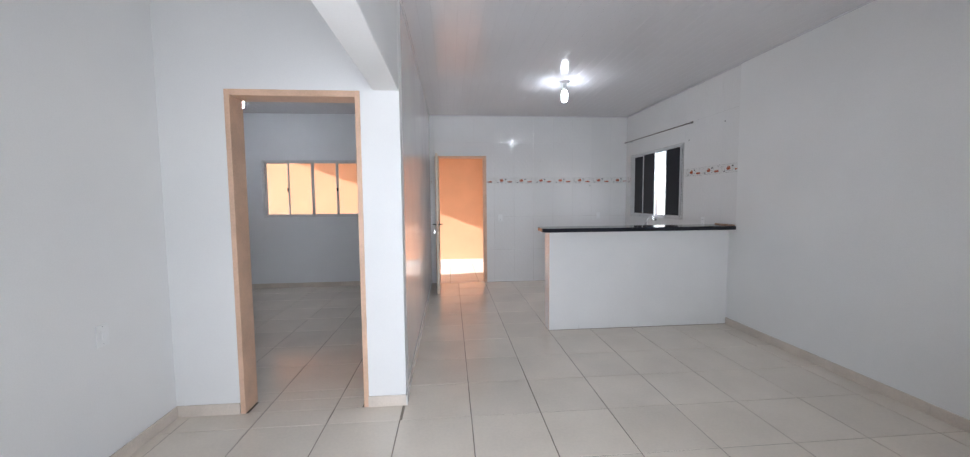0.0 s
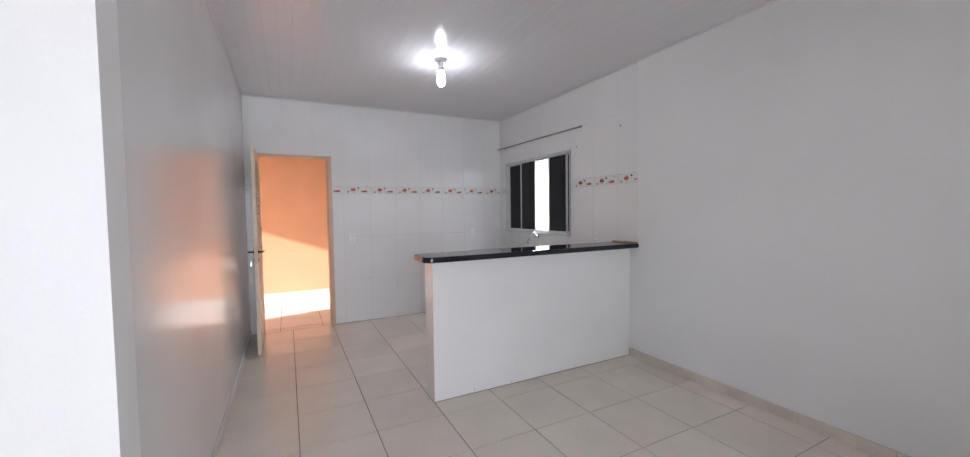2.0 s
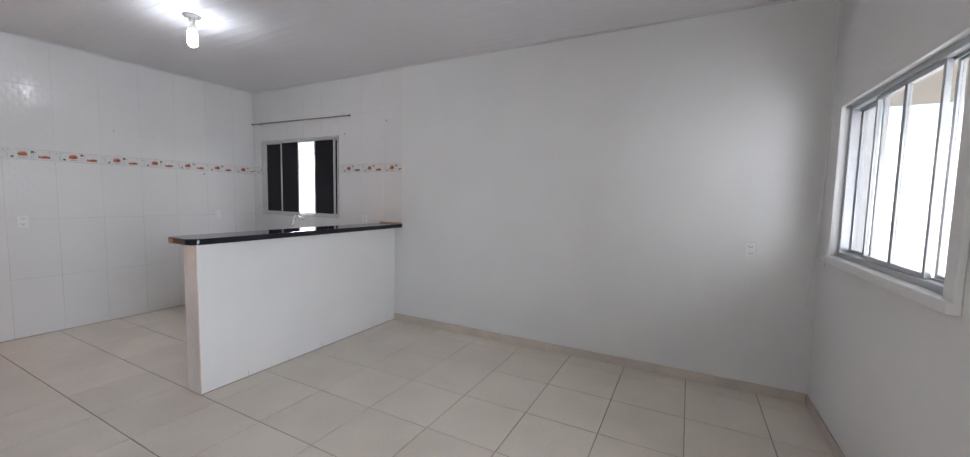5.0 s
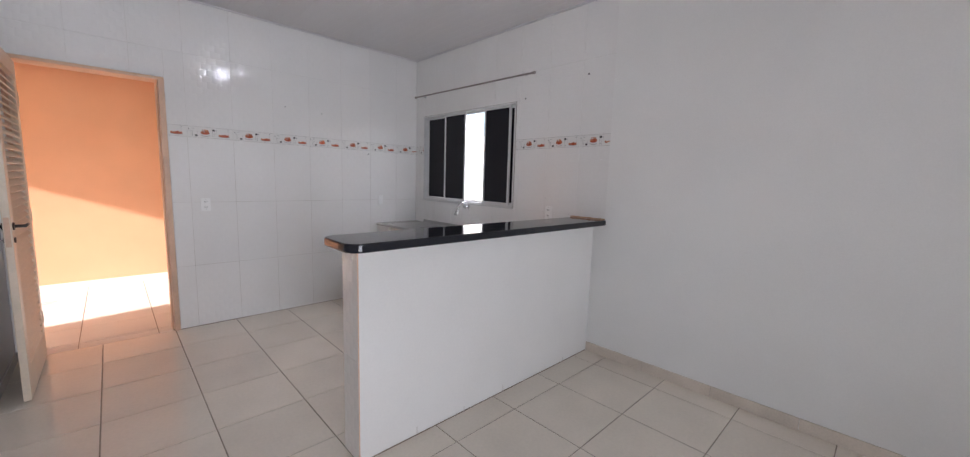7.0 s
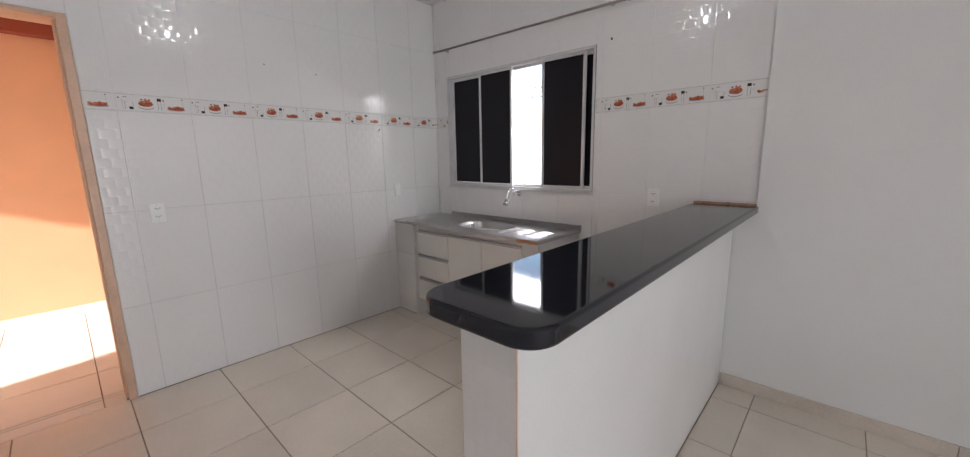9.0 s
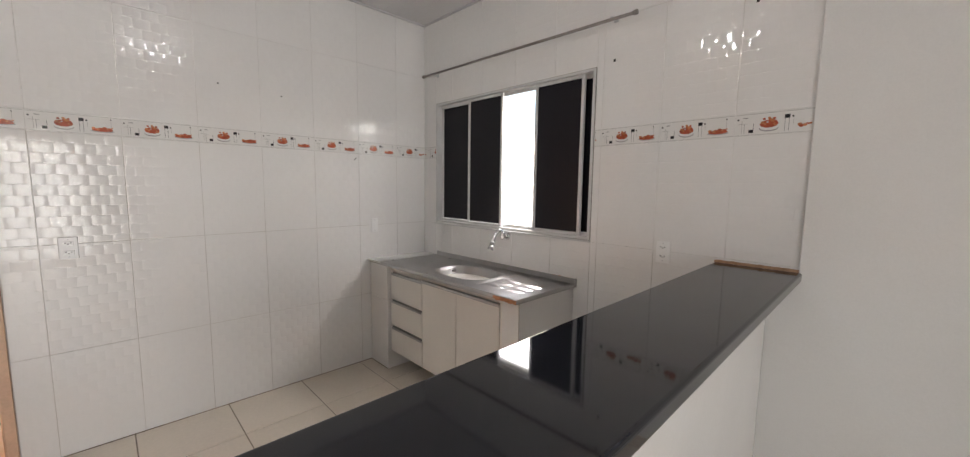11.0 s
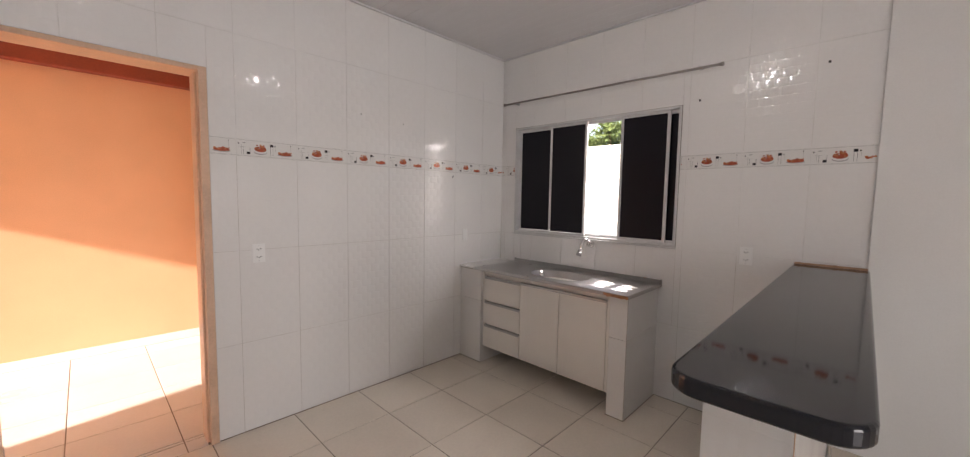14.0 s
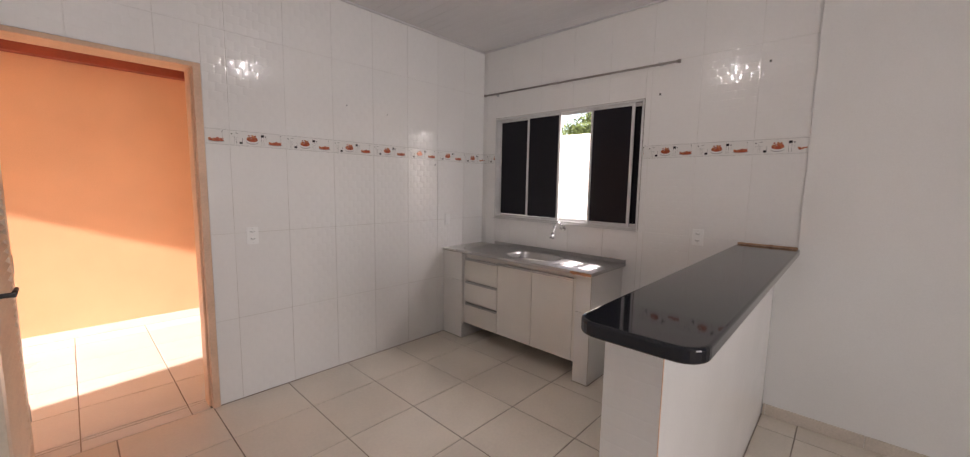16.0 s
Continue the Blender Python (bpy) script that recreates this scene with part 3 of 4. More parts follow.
# ---- sink unit ----
def sink_unit():
    e = tagged(empty("sink_unit", (2.64, 4.89, 0)), "white kitchen sink cabinet between tiled piers with steel top", "sink cabinet")
    under(boxes("pier", [(2.635, XR - 0.009, 4.888, 5.012, 0, 0.545), (2.635, XR - 0.009, 4.888, 5.012, 0.548, 0.835)], PLAIN_TILE, bevel=0.002), e)
    under(boxes("pier", [(2.612, XR - 0.009, 6.215, YB - 0.009, 0, 0.56), (2.612, XR - 0.009, 6.215, YB - 0.009, 0.562, 0.838)], PLAIN_TILE, bevel=0.002), e)
    under(boxes("ledge_tile", [(2.594, XR - 0.009, 6.262, YB - 0.008, 0.840, 0.856)], PLAIN_TILE, bevel=0.002), e)
    under(boxes("joint", [(2.604, 2.6118, 6.216, 6.476, 0.832, 0.8398)], GROUT), e)
    under(boxes("joint", [(2.6338, 2.6358, 4.8868, 4.8888, 0.004, 0.834)], GROUT), e)
    under(boxes("body", [(2.660, XR - 0.01, 5.016, 6.211, 0.155, 0.80)], CABINET, bevel=0.001), e)
    under(boxes("side_strip", [(2.642, 2.66, 6.19, 6.211, 0.15, 0.83), (2.642, 2.66, 5.016, 5.034, 0.15, 0.83), (2.646, 2.66, 5.034, 6.19, 0.800, 0.832)], CABINET, bevel=0.001), e)
    fronts = [("drawer", 5.795, 6.187, 0.575, 0.775), ("drawer", 5.795, 6.187, 0.365, 0.555), ("drawer", 5.795, 6.187, 0.15, 0.345),
              ("cabinet_door", 5.422, 5.790, 0.15, 0.785), ("cabinet_door", 5.038, 5.417, 0.15, 0.785)]
    for name, y0, y1, z0, z1 in fronts:
        d = under(boxes(name, [(2.640, 2.658, y0, y1, z0, z1)], CABINET, bevel=0.0015), e)
        h = boxes("handle", [(2.632, 2.657, y0, y1, z1 + 0.001, z1 + 0.006), (2.632, 2.636, y0, y1, z1 - 0.012, z1 + 0.001)], HANDLE, None, 0.0008)
        h.parent = d
        if name == "drawer":
            tagged(h, "long aluminium edge pull")
    # pressed steel top: bowl, drainer and raised rim
    y0, y1, x0, x1 = 4.866, 6.275, 2.588, XR - 0.009
    nx, ny = 84, 150
    verts, faces = [], []
    for j in range(ny + 1):
        for i in range(nx + 1):
            x, y = x0 + (x1 - x0) * i / nx, y0 + (y1 - y0) * j / ny
            z = 0.858
            r = (abs((x - 2.86) / 0.165) ** 2.6 + abs((y - 5.56) / 0.235) ** 2.6) ** (1 / 2.6)
            z -= 0.13 * max(0, min(1, (1.04 - r) / 0.30)) ** 0.7
            z += 0.003 * math.exp(-((r - 1.1) / 0.05) ** 2)
            if x0 + 0.09 < x < x1 - 0.10 and y0 + 0.07 < y < 5.27:
                z -= 0.004
                for c in (4.985, 5.175):
                    if abs(x - 2.84) < 0.12 and abs(y - c) < 0.08:
                        z += 0.008 * max(0, math.sin((x - 2.72) / 0.24 * 6 * math.pi)) * (1 - (abs(y - c) / 0.08) ** 4)
            edge = min(x - x0, y - y0, y1 - y)
            z += 0.004 * max(0, 1 - edge / 0.02)
            if x > x1 - 0.018:
                z += 0.028
            verts.append((x, y, z))
    for j in range(ny):
        for i in range(nx):
            a = j * (nx + 1) + i
            faces.append((a, a + 1, a + nx + 2, a + nx + 1))
    n0 = len(verts)
    loop = [(i, 0) for i in range(nx + 1)] + [(nx, j) for j in range(1, ny + 1)] + [(i, ny) for i in range(nx - 1, -1, -1)] + [(0, j) for j in range(ny - 1, 0, -1)]
    ids = [j * (nx + 1) + i for i, j in loop]
    for k in ids:
        verts.append((verts[k][0], verts[k][1], 0.836))
    for k in range(len(ids)):
        q = (k + 1) % len(ids)
        faces.append((ids[k], n0 + k, n0 + q, ids[q]))
    me = bpy.data.meshes.new("steel_top")
    me.from_pydata(verts, [], faces)
    me.materials.append(STEEL)
    for p in me.polygons:
        p.use_smooth = True
    under(tagged(new("steel_top", me), "stainless steel sink top with oval bowl and drainer"), e)
    bm = bmesh.new()
    add_tube(bm, (2.86, 5.56, 0.729), (2.86, 5.56, 0.734), 0.04, 0.036, 20)
    under(solid("drain", bm, CHROME), e)
    bm = bmesh.new()
    for k in range(9):
        y = 4.868 + 0.019 * k
        add_box(bm, 2.5855, 2.5875, y, y + 0.019, 0.836 - 0.006 * noise.noise((k * 0.8, 2, 7)), 0.856)
    under(tagged(solid("tape", bm, TAPE), "torn copper-brown tape on the front edge"), e)
    bm = bmesh.new()
    for k in range(8):
        y = 4.872 + 0.022 * k
        add_box(bm, XR - 0.016, XR - 0.0125, y, y + 0.022, 0.862, 0.884 + 0.008 * noise.noise((k * 0.9, 5, 1)))
    under(tagged(solid("tape", bm, TAPE), "torn copper-brown tape on the back rim"), e)
    return e


sink_unit()


def wall_tap():
    e = tagged(empty("tap", (3.155, 5.455, 1.098)), "chrome wall tap with curved spout above the sink", "tap")
    bm = bmesh.new()
    add_tube(bm, (0, 0, 0.0), (-0.012, 0, 0.0), 0.026, 0.022, 20)
    add_tube(bm, (-0.012, 0, 0), (-0.06, 0, 0), 0.013, 0.013)
    add_tube(bm, (-0.05, 0, -0.012), (-0.05, 0, 0.035), 0.014, 0.012)
    solid("valve", bm, CHROME, e)
    wire("spout", [(-0.050, 0, 0.025), (-0.072, 0.006, 0.044), (-0.108, 0.018, 0.020), (-0.128, 0.026, -0.040)], 0.012, CHROME, e)
    bm = bmesh.new()
    add_tube(bm, (-0.126, 0.026, -0.032), (-0.134, 0.029, -0.058), 0.016, 0.017)
    add_tube(bm, (-0.134, 0.029, -0.058), (-0.144, 0.032, -0.090), 0.019, 0.023)
    solid("nozzle", bm, STEEL, e)


wall_tap()


# ---- small wall things ----
def socket(label, m, kind="double", size=(0.072, 0.115)):
    e = tagged(empty("power_socket"), label, "power socket", "sockets and switches on the walls")
    w, h = size
    boxes("plate", [(-w / 2, w / 2, -0.008, 0, -h / 2, h / 2)], PLASTIC, e, 0.003)
    if kind == "switch":
        boxes("rocker", [(-0.010, 0.010, -0.0125, -0.008, -0.020, 0.020)], PLASTIC, e, 0.001)
    else:
        for zc in ((0.024, -0.024) if kind == "double" else (0.0,)):
            boxes("outlet", [(-0.020, 0.020, -0.0105, -0.008, zc - 0.011, zc + 0.011)], PLASTIC, e, 0.001)
            for d in (-0.010, 0.0, 0.010):
                bm = bmesh.new()
                z = zc + (0.003 if d else -0.003)
                add_tube(bm, (d, -0.0112, z), (d, -0.0104, z), 0.003, 0.003, 8)
                solid("hole", bm, BLACK, e)
    for zc in (h / 2 - 0.012, -h / 2 + 0.012):
        bm = bmesh.new()
        add_tube(bm, (0, -0.0088, zc), (0, -0.0079, zc), 0.0025, 0.0025, 8)
        solid("screw", bm, GREY_ALU, e)
    e.matrix_world = m
    return e


socket("white double power socket on the rear tiles", pose(0.928, 6.479, 1.108))
socket("small white switch on the rear tiles", pose(2.654, 6.479, 1.128), "switch", (0.06, 0.11))
socket("white double power socket beside the bar", pose(3.158, 4.353, 1.125, 0, 0, -90))
socket("white double power socket on the painted wall", pose(XP, 0.509, 1.075, 0, 0, -90))
socket("white socket in the front corner", pose(3.065, YF, 1.04, 0, 0, 180), "single", (0.115, 0.072))
socket("white wall switch on the plain wall", pose(XLL, 1.98, 0.725, 0, 0, 90), "switch")

rod = tagged(empty("curtain_rod", (3.10, 5.48, 2.372)), "thin grey metal curtain rod above the window", "curtain rod")
bm = bmesh.new()
add_tube(bm, (0, -0.94, -0.014), (0, 0.92, 0.004), 0.0085, 0.0085, 12)
for y, z in ((-0.945, -0.014), (0.915, 0.004)):
    add_tube(bm, (0, y, z), (0, y + 0.02, z), 0.013, 0.013, 12)
solid("tube", bm, ROD, rod)
for y in (-0.80, 0.80):
    bm = bmesh.new()
    add_box(bm, 0.0, 0.058, y - 0.006, y + 0.006, -0.006, 0.004)
    add_box(bm, 0.052, 0.058, y - 0.012, y + 0.012, -0.012, 0.012)
    solid("bracket", bm, GREY_ALU, rod, 0.001)

tagged(wire("cable", [(3.12, 0.13, 2.82), (3.07, 0.14, 2.62), (3.0, 0.15, 2.2), (3.0, 0.15, 1.75), (3.06, 0.15, 1.30), (3.11, 0.15, 1.03), (3.135, 0.18, 0.69)], 0.004, PLASTIC),
       "thin grey-white cable hanging in the front corner", "cable")
bm = bmesh.new()
for x, y, z in ((2.50, 6.479, 1.655), (2.505, 6.479, 1.660), (2.495, 6.479, 1.648), (1.62, 6.479, 2.06), (1.98, 6.479, 2.04)):
    add_box(bm, x - 0.004, x + 0.004, y - 0.003, y + 0.002, z - 0.004, z + 0.004)
tagged(solid("screw_plug", bm, BLACK, None, 0.001), "dark screw plugs left in the tiles", "screw plug", kind="stuff")
bm = bmesh.new()
for y, z in ((4.68, 2.16), (4.02, 2.27)):
    add_box(bm, 3.154, 3.162, y - 0.006, y + 0.006, z - 0.007, z + 0.007)
tagged(solid("screw_plug", bm, BLACK, None, 0.001), "dark screw plugs left beside the window", "screw plug", kind="stuff")


# ---- lamps ----
def bulb_lamp(x, y, mat, label):
    e = tagged(empty("ceiling_lamp", (x, y, H)), label, "ceiling lamp", "bare bulbs")
    bm = bmesh.new()
    add_tube(bm, (0, 0, 0), (0, 0, -0.012), 0.062, 0.058, 28)
    add_tube(bm, (0, 0, -0.012), (0, 0, -0.022), 0.050, 0.034, 28)
    solid("rose", bm, PLASTIC, e)
    bm = bmesh.new()
    add_tube(bm, (0, 0, -0.02), (0, 0, -0.075), 0.021, 0.019, 20)
    add_tube(bm, (0, 0, -0.075), (0, 0, -0.112), 0.024, 0.034, 24)
    solid("socket", bm, PLASTIC, e)
    bm = bmesh.new()
    bmesh.ops.create_uvsphere(bm, u_segments=20, v_segments=12, radius=1)
    for v in bm.verts:
        k = v.co.z
        v.co = Vector((v.co.x * 0.036, v.co.y * 0.036, -0.175 + 0.036 * k + math.copysign(0.032, k)))
    for f in bm.faces:
        f.smooth = True
    solid("bulb", bm, mat, e)
    return e


bulb_lamp(1.475, 4.56, BULB, "lit white bulb in a ceiling socket")
bulb_lamp(-2.52, 5.08, BULB_BED, "lit bedroom bulb in a ceiling socket")


# ---- bag behind the bar ----
def backpack():
    e = tagged(empty("backpack", (2.78, 4.19, 0.002)), "black cloth backpack leaning behind the bar", "bag")
    rng = random.Random(4)
    bm = bmesh.new()
    bmesh.ops.create_cube(bm, size=1.0, matrix=Matrix.Diagonal((0.36, 0.20, 0.44, 1)))
    bmesh.ops.subdivide_edges(bm, edges=bm.edges[:], cuts=6, use_grid_fill=True)
    for v in bm.verts:
        x, y, z = v.co
        r = 1 - 0.30 * max(0, z / 0.22) ** 3
        v.co = Vector((x * r * (1 - 0.1 * abs(y) / 0.1), y * (1 - 0.55 * max(0, z / 0.22)) * (1 - 0.12 * (x / 0.18) ** 2), z + 0.22)) + 0.012 * noise.noise_vector(Vector((x, y, z)) * 9)
        v.co.z = max(0.0, v.co.z)
    for f in bm.faces:
        f.smooth = True
    solid("sack", bm, CLOTH, e)
    boxes("pocket", [(-0.13, 0.13, 0.095, 0.14, 0.03, 0.22)], CLOTH, e, 0.02)
    wire("strap", [(-0.15, 0.09, 0.40), (-0.20, 0.12, 0.27), (-0.155, 0.13, 0.17), (-0.19, 0.15, 0.10), (-0.23, 0.16, 0.04), (-0.21, 0.19, 0.012)], 0.013, CLOTH, e)
    wire("strap", [(0.10, 0.09, 0.40), (0.13, 0.14, 0.30), (0.10, 0.13, 0.12)], 0.013, CLOTH, e)
    boxes("buckle", [(-0.175, -0.14, 0.12, 0.14, 0.16, 0.19)], BLACK, e, 0.003)


backpack()

# ---- floors, tile by tile ----
CACHE = {}


def tile_mesh(w, h, mat, t=0.009):
    key = (round(w, 3), round(h, 3), mat.name)
    if key not in CACHE:
        bm = bmesh.new()
        add_box(bm, -w / 2, w / 2, -h / 2, h / 2, -t, 0)
        top = [d for d in bm.edges if all(v.co.z > -1e-6 for v in d.verts)]
        bmesh.ops.bevel(bm, geom=top, offset=0.0015, segments=1, affect="EDGES")
        me = bpy.data.meshes.new("tile")
        bm.to_mesh(me)
        bm.free()
        me.materials.append(mat)
        CACHE[key] = me
    return CACHE[key]


def cuts(lo, hi, start, pitch):
    k = math.floor((lo - start) / pitch)
    out = []
    while start + k * pitch < hi - 1e-6:
        a, b = max(lo, start + k * pitch), min(hi, start + (k + 1) * pitch)
        if b - a > 0.012:
            out.append((a, b))
        k += 1
    return out


def tiled_floor(name, spans, sx, px, sy, py, mat, label, base_mat, gap=0.006, gap_y=0.0048):
    base = tagged(boxes(name, [(x0, x1, y0, y1, -0.06, -0.003) for x0, x1, y0, y1 in spans], base_mat), label, "floor", **S)
    rng = random.Random(7)
    for x0, x1, y0, y1 in spans:
        for a, b in cuts(x0, x1, sx, px):
            for c, d in cuts(y0, y1, sy, py):
                t = new("tile", tile_mesh(b - a - gap, d - c - gap_y, mat))
                t.parent = base
                t.location = ((a + b) / 2, (c + d) / 2, rng.uniform(-0.0004, 0.0004))
                t.rotation_euler = (rng.gauss(0, 0.0006), rng.gauss(0, 0.0006), 0)
    return base


tiled_floor("floor", [(XLL, XR, -0.04, 2.290), (XLL, XL, 2.290, YD), (XL, XR, 2.290, YB), (-1.29, -0.54, YD, 2.63)], 1.580, 0.4615, 6.050, 0.4700, FLOOR_TILE, "glossy cream tiled floor with brown joints", GROUT)
tiled_floor("floor_bedroom", [(XB, -0.395, 2.63, 6.48)], 1.580, 0.4615, 6.050, 0.4700, FLOOR_TILE, "cream tiled bedroom floor", GROUT)
tiled_floor("floor_corridor", [(-0.135, 0.645, YB, 6.64), (-4.0, 3.4, 6.64, 8.69)], 0.545, 0.49, 7.07, 0.46, PORCH_TILE, "pale tiled corridor floor", GROUT, 0.006, 0.008)


# ---- wall tiles and printed border ----
def border_mesh(left, w):
    """A printed border tile, of which the part from left, w wide, is there."""
    key = ("border", round(left, 3), round(w, 3))
    if key in CACHE:
        return CACHE[key]
    bm = bmesh.new()
    h = 0.098
    add_box(bm, -w / 2, w / 2, -0.0075, 0, -h / 2, h / 2)
    rng = random.Random(3)
    lift = [0.0078]

    def inside(a, b):
        return a > left + 0.002 and b < left + w - 0.002

    def shape(pts, slot):
        lift[0] += 0.00001
        o = -left - w / 2
        f = bm.faces.new([bm.verts.new((u + o, -lift[0], v)) for u, v in pts])
        f.material_index = slot

    def disc(u, v, r, slot, squash=1.0):
        if inside(u - r, u + r):
            shape([(u + r * math.cos(k * math.pi / 5), v + squash * r * math.sin(k * math.pi / 5)) for k in range(10)], slot)

    def bar(u0, u1, v0, v1, slot):
        if inside(u0, u1):
            shape([(u0, v0), (u1, v0), (u1, v1), (u0, v1)], slot)
    for v in (-h / 2 + 0.004, h / 2 - 0.004):
        bar(left + 0.0021, left + w - 0.0021, v - 0.0008, v + 0.0008, 4)
    bar(0.026, 0.0275, -0.036, 0.018, 4)
    bar(0.010, 0.050, 0.004, 0.0055, 4)
    bar(0.036, 0.0372, -0.036, 0.004, 3)
    disc(0.012, 0.024, 0.004, 3)
    disc(0.040, 0.030, 0.011, 4, 0.25)
    bar(0.054, 0.072, -0.036, -0.022, 3)
    bar(0.0705, 0.072, -0.022, 0.004, 3)
    disc(0.128, -0.020, 0.036, 4, 0.42)            # dish
    disc(0.128, -0.017, 0.034, 0, 0.36)
    disc(0.128, -0.002, 0.034, 1, 0.50)            # heap of fruit
    for k in range(22):
        a, q = rng.uniform(0, math.pi * 2), rng.uniform(0, 1) ** 0.5
        disc(0.128 + 0.028 * q * math.cos(a), 0.002 + 0.015 * q * math.sin(a), rng.uniform(0.004, 0.008), (1, 2, 1, 1)[k % 4], 0.9)
    for k in range(3):
        disc(0.110 + 0.018 * k, 0.020 + 0.003 * (k % 2), 0.006, 2 if k % 2 else 1, 0.8)
    disc(0.122, 0.006, 0.004, 4)
    bar(0.181, 0.200, 0.016, 0.032, 3)
    bar(0.183, 0.1842, -0.036, 0.016, 3)
    bar(0.197, 0.1982, -0.036, 0.016, 3)
    disc(0.210, 0.022, 0.004, 3)
    bar(0.212, 0.2132, -0.010, 0.014, 4)
    disc(0.268, -0.027, 0.046, 4, 0.16)            # platter
    disc(0.268, -0.021, 0.042, 1, 0.22)
    for k in range(13):
        disc(0.234 + 0.0058 * k, -0.018 + rng.uniform(-0.004, 0.005) + 0.0005 * k, rng.uniform(0.004, 0.008), 2 if k % 3 == 0 else 1, 0.8)
    bar(0.3015, 0.3027, -0.012, 0.034, 4)
    disc(0.302, 0.034, 0.003, 3)
    me = bpy.data.meshes.new("border_tile")
    bm.to_mesh(me)
    bm.free()
    for m in (GLAZE, PRINT_RED, PRINT_ORANGE, PRINT_BLACK, PRINT_GREY):
        me.materials.append(m)
    CACHE[key] = me
    return me


def upright(w, h):
    """A wall tile: width along x, height along z, glazed face to -y."""
    key = ("wall", round(w, 3), round(h, 3))
    if key not in CACHE:
        bm = bmesh.new()
        add_box(bm, -w / 2, w / 2, -0.007, 0, -h / 2, h / 2)
        front = [d for d in bm.edges if all(v.co.y < -0.006 for v in d.verts)]
        bmesh.ops.bevel(bm, geom=front, offset=0.0012, segments=1, affect="EDGES")
        me = bpy.data.meshes.new("tile")
        bm.to_mesh(me)
        bm.free()
        me.materials.append(TILE)
        CACHE[key] = me
    return CACHE[key]


ROWS_Z = [(0.0, 0.563), (0.563, 1.13), (1.13, 1.693), ("border", 1.742), (1.791, 2.385), (2.385, 2.812)]


def tile_wall(wall, lo, hi, start, pitch, holes, place):
    """place(u, z): pose of a tile whose middle is u along the wall."""
    for row in ROWS_Z:
        for a, b in cuts(lo, hi, start, pitch):
            full = start + pitch * math.floor((a + 1e-4 - start) / pitch)
            z0, z1 = (1.693, 1.791) if row[0] == "border" else row
            parts = [(a, b, z0, z1)]
            for h0, h1, k0, k1 in holes:
                nxt = []
                for p0, p1, q0, q1 in parts:
                    if p1 <= h0 or p0 >= h1 or q1 <= k0 or q0 >= k1:
                        nxt.append((p0, p1, q0, q1))
                        continue
                    if p0 < h0:
                        nxt.append((p0, h0, q0, q1))
                    if p1 > h1:
                        nxt.append((h1, p1, q0, q1))
                    c0, c1 = max(p0, h0), min(p1, h1)
                    if q0 < k0:
                        nxt.append((c0, c1, q0, k0))
                    if q1 > k1:
                        nxt.append((c0, c1, k1, q1))
                parts = nxt
            for p0, p1, q0, q1 in parts:
                if p1 - p0 < 0.012 or q1 - q0 < 0.012:
                    continue
                if row[0] == "border":
                    t = new("border_tile", border_mesh(p0 - full + 0.0005, p1 - p0 - 0.001))
                else:
                    t = new("tile", upright(p1 - p0 - 0.0022, q1 - q0 - 0.0022))
                t.parent = wall
                t.matrix_world = place((p0 + p1) / 2, (q0 + q1) / 2)


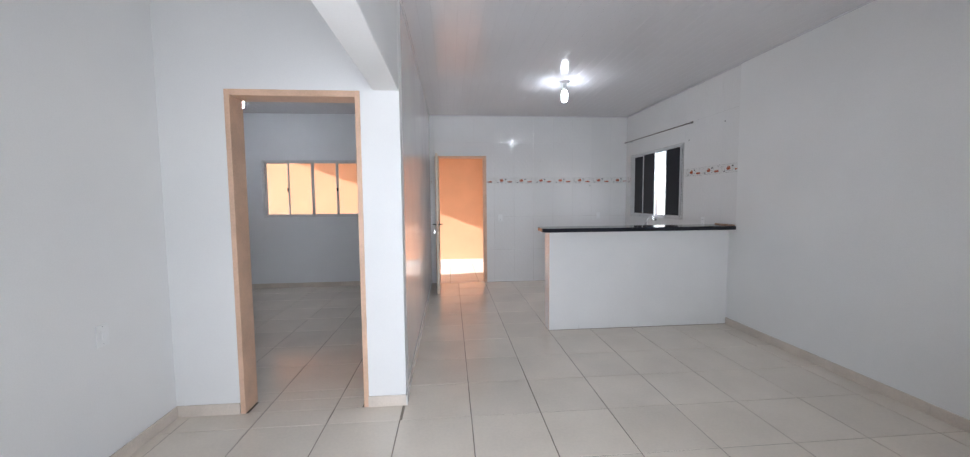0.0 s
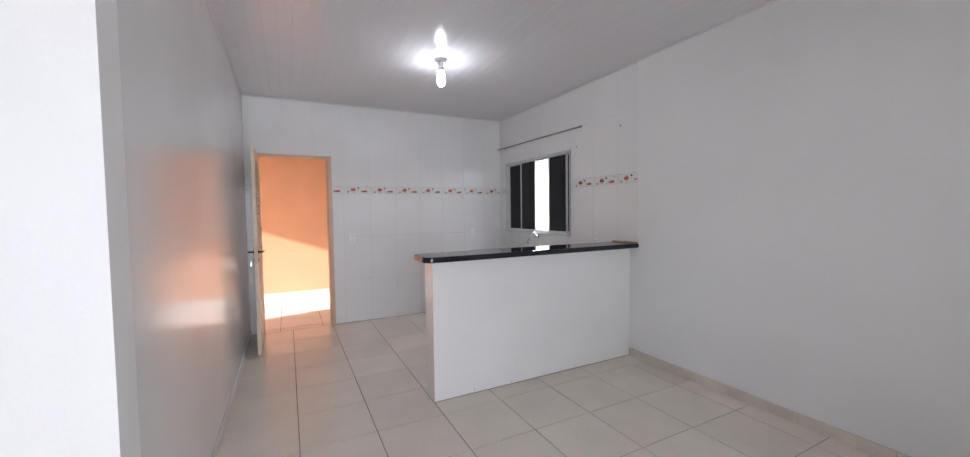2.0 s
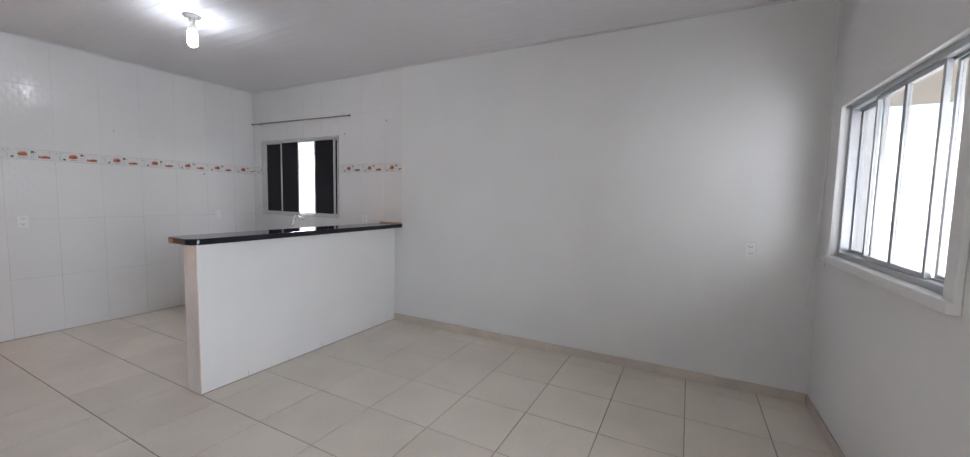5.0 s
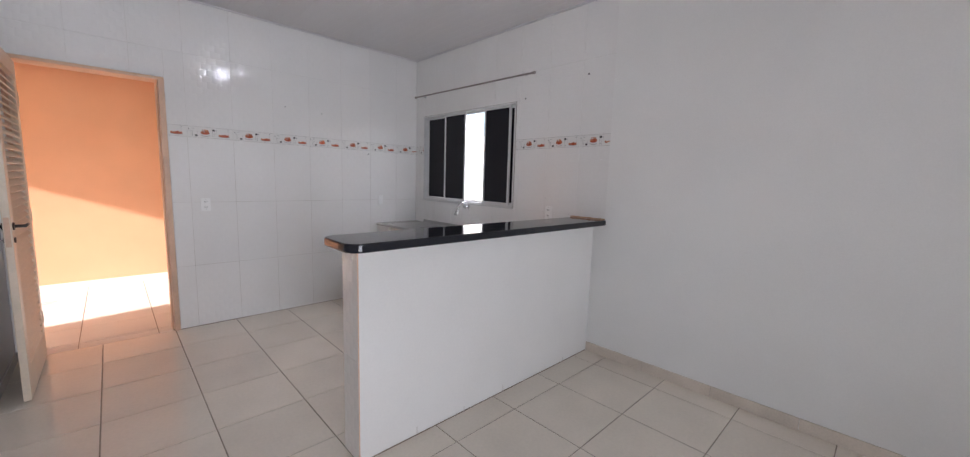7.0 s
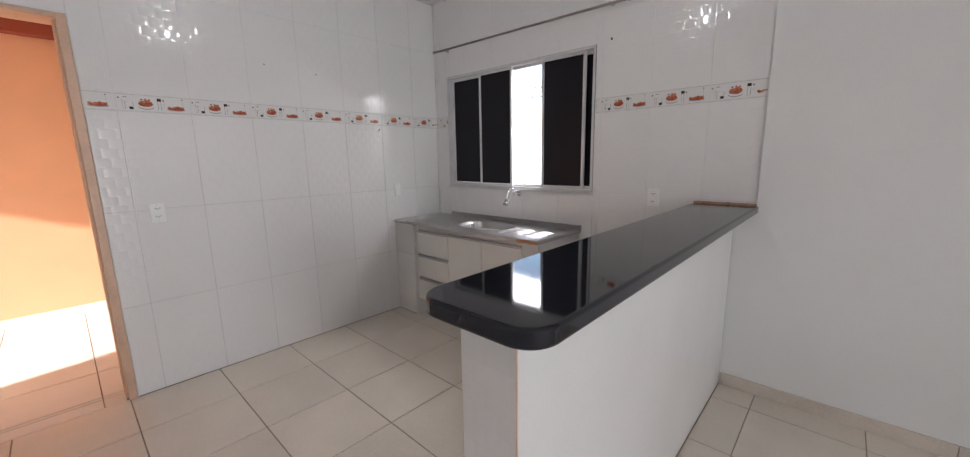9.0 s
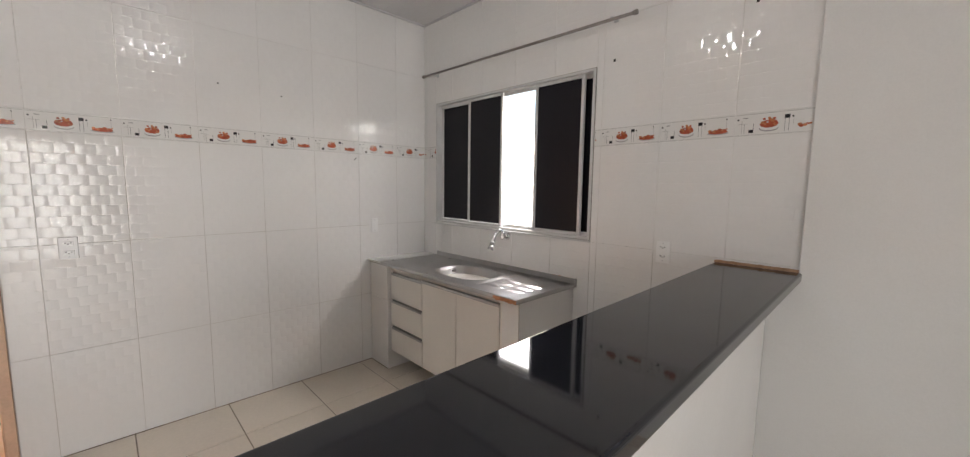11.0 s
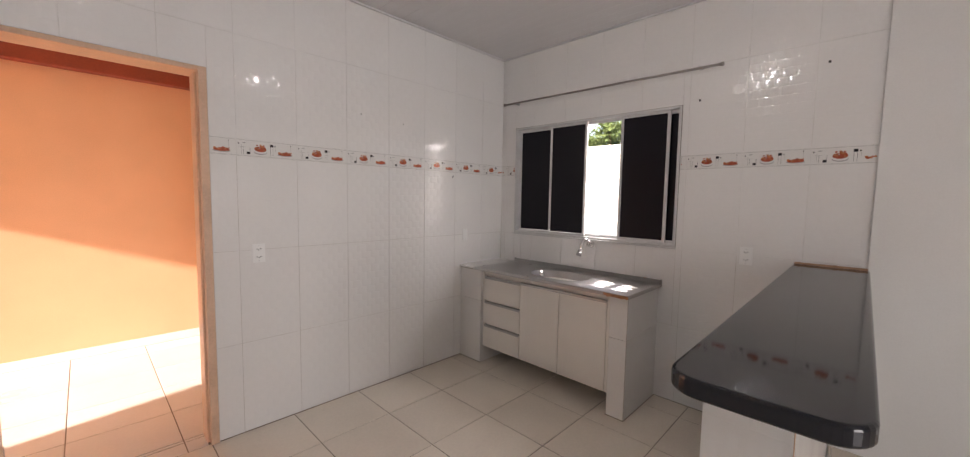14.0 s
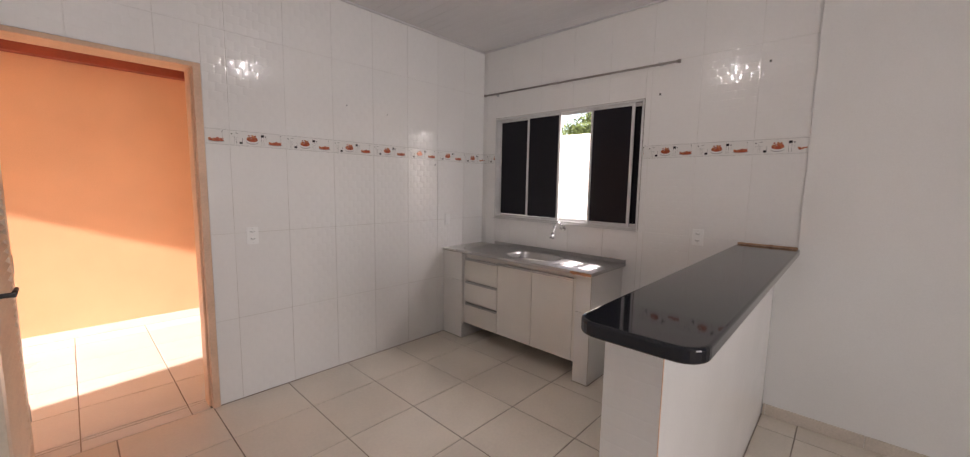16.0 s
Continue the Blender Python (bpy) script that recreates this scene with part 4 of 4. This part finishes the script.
tile_wall(wall_back, XL + 0.002, XR - 0.008, 0.826, 0.3405, [(-0.178, 0.695, 0, 2.161)], lambda u, z: pose(u, YB - 0.001, z))
tile_wall(wall_right, -YB + 0.009, -YT, -6.426, 0.3365, [(-6.304, -4.786, 1.126, 2.144), (-YB, -6.215, 0, 0.83)], lambda u, z: pose(XR - 0.001, -u, z, 0, 0, -90))

a, b = YB - 0.0052, YB - 0.0004
tagged(boxes("grout", [(XL + 0.002, -0.178, a, b, 0, 1.79), (0.695, XR - 0.002, a, b, 0, 1.79)], WALL_GROUT, wall_back), "pale grey joints between the tiles")
tagged(boxes("grout", [(XL + 0.002, -0.178, a, b, 1.79, 2.81), (-0.178, 0.695, a, b, 2.163, 2.81), (0.695, XR - 0.002, a, b, 1.79, 2.81)],
             WHITE_GROUT, wall_back), "white joints between the upper tiles")
a, b = XR - 0.0052, XR - 0.0004
tagged(boxes("grout", [(a, b, YT, 4.785, 0, 1.12), (a, b, 4.785, 6.305, 0, 1.124), (a, b, 6.305, YB - 0.006, 0, 1.12)], WALL_GROUT, wall_right), "pale grey joints between the tiles")
tagged(boxes("grout", [(a, b, YT, 4.785, 1.12, 2.81), (a, b, 4.785, 6.305, 2.146, 2.81), (a, b, 6.305, YB - 0.006, 1.12, 2.81)],
             WHITE_GROUT, wall_right), "white joints between the upper tiles")

# dirt-dark joints where the tiled walls meet the floor
tagged(boxes("joint", [(0.697, XR - 0.01, YB - 0.0125, YB - 0.0085, -0.001, 0.004), (XL + 0.012, -0.18, YB - 0.0125, YB - 0.0085, -0.001, 0.004)], GROUT, wall_back), "dark dirty joint along the floor", kind="stuff")
tagged(boxes("joint", [(XR - 0.0125, XR - 0.0085, 4.06, 4.885, -0.001, 0.004), (XR - 0.0125, XR - 0.0085, 5.015, 6.21, -0.001, 0.004)], GROUT, wall_right), "dark dirty joint along the floor", kind="stuff")
tagged(boxes("joint", [(1.118, XP - 0.012, 3.885, 3.889, -0.001, 0.004), (2.630, 2.6345, 4.885, 5.014, -0.001, 0.004), (2.632, XR - 0.013, 4.8835, 4.8875, -0.001, 0.004),
                       (2.607, 2.6115, 6.213, 6.47, -0.001, 0.004)], GROUT, wall_right), "dark dirty joint along the floor", kind="stuff")
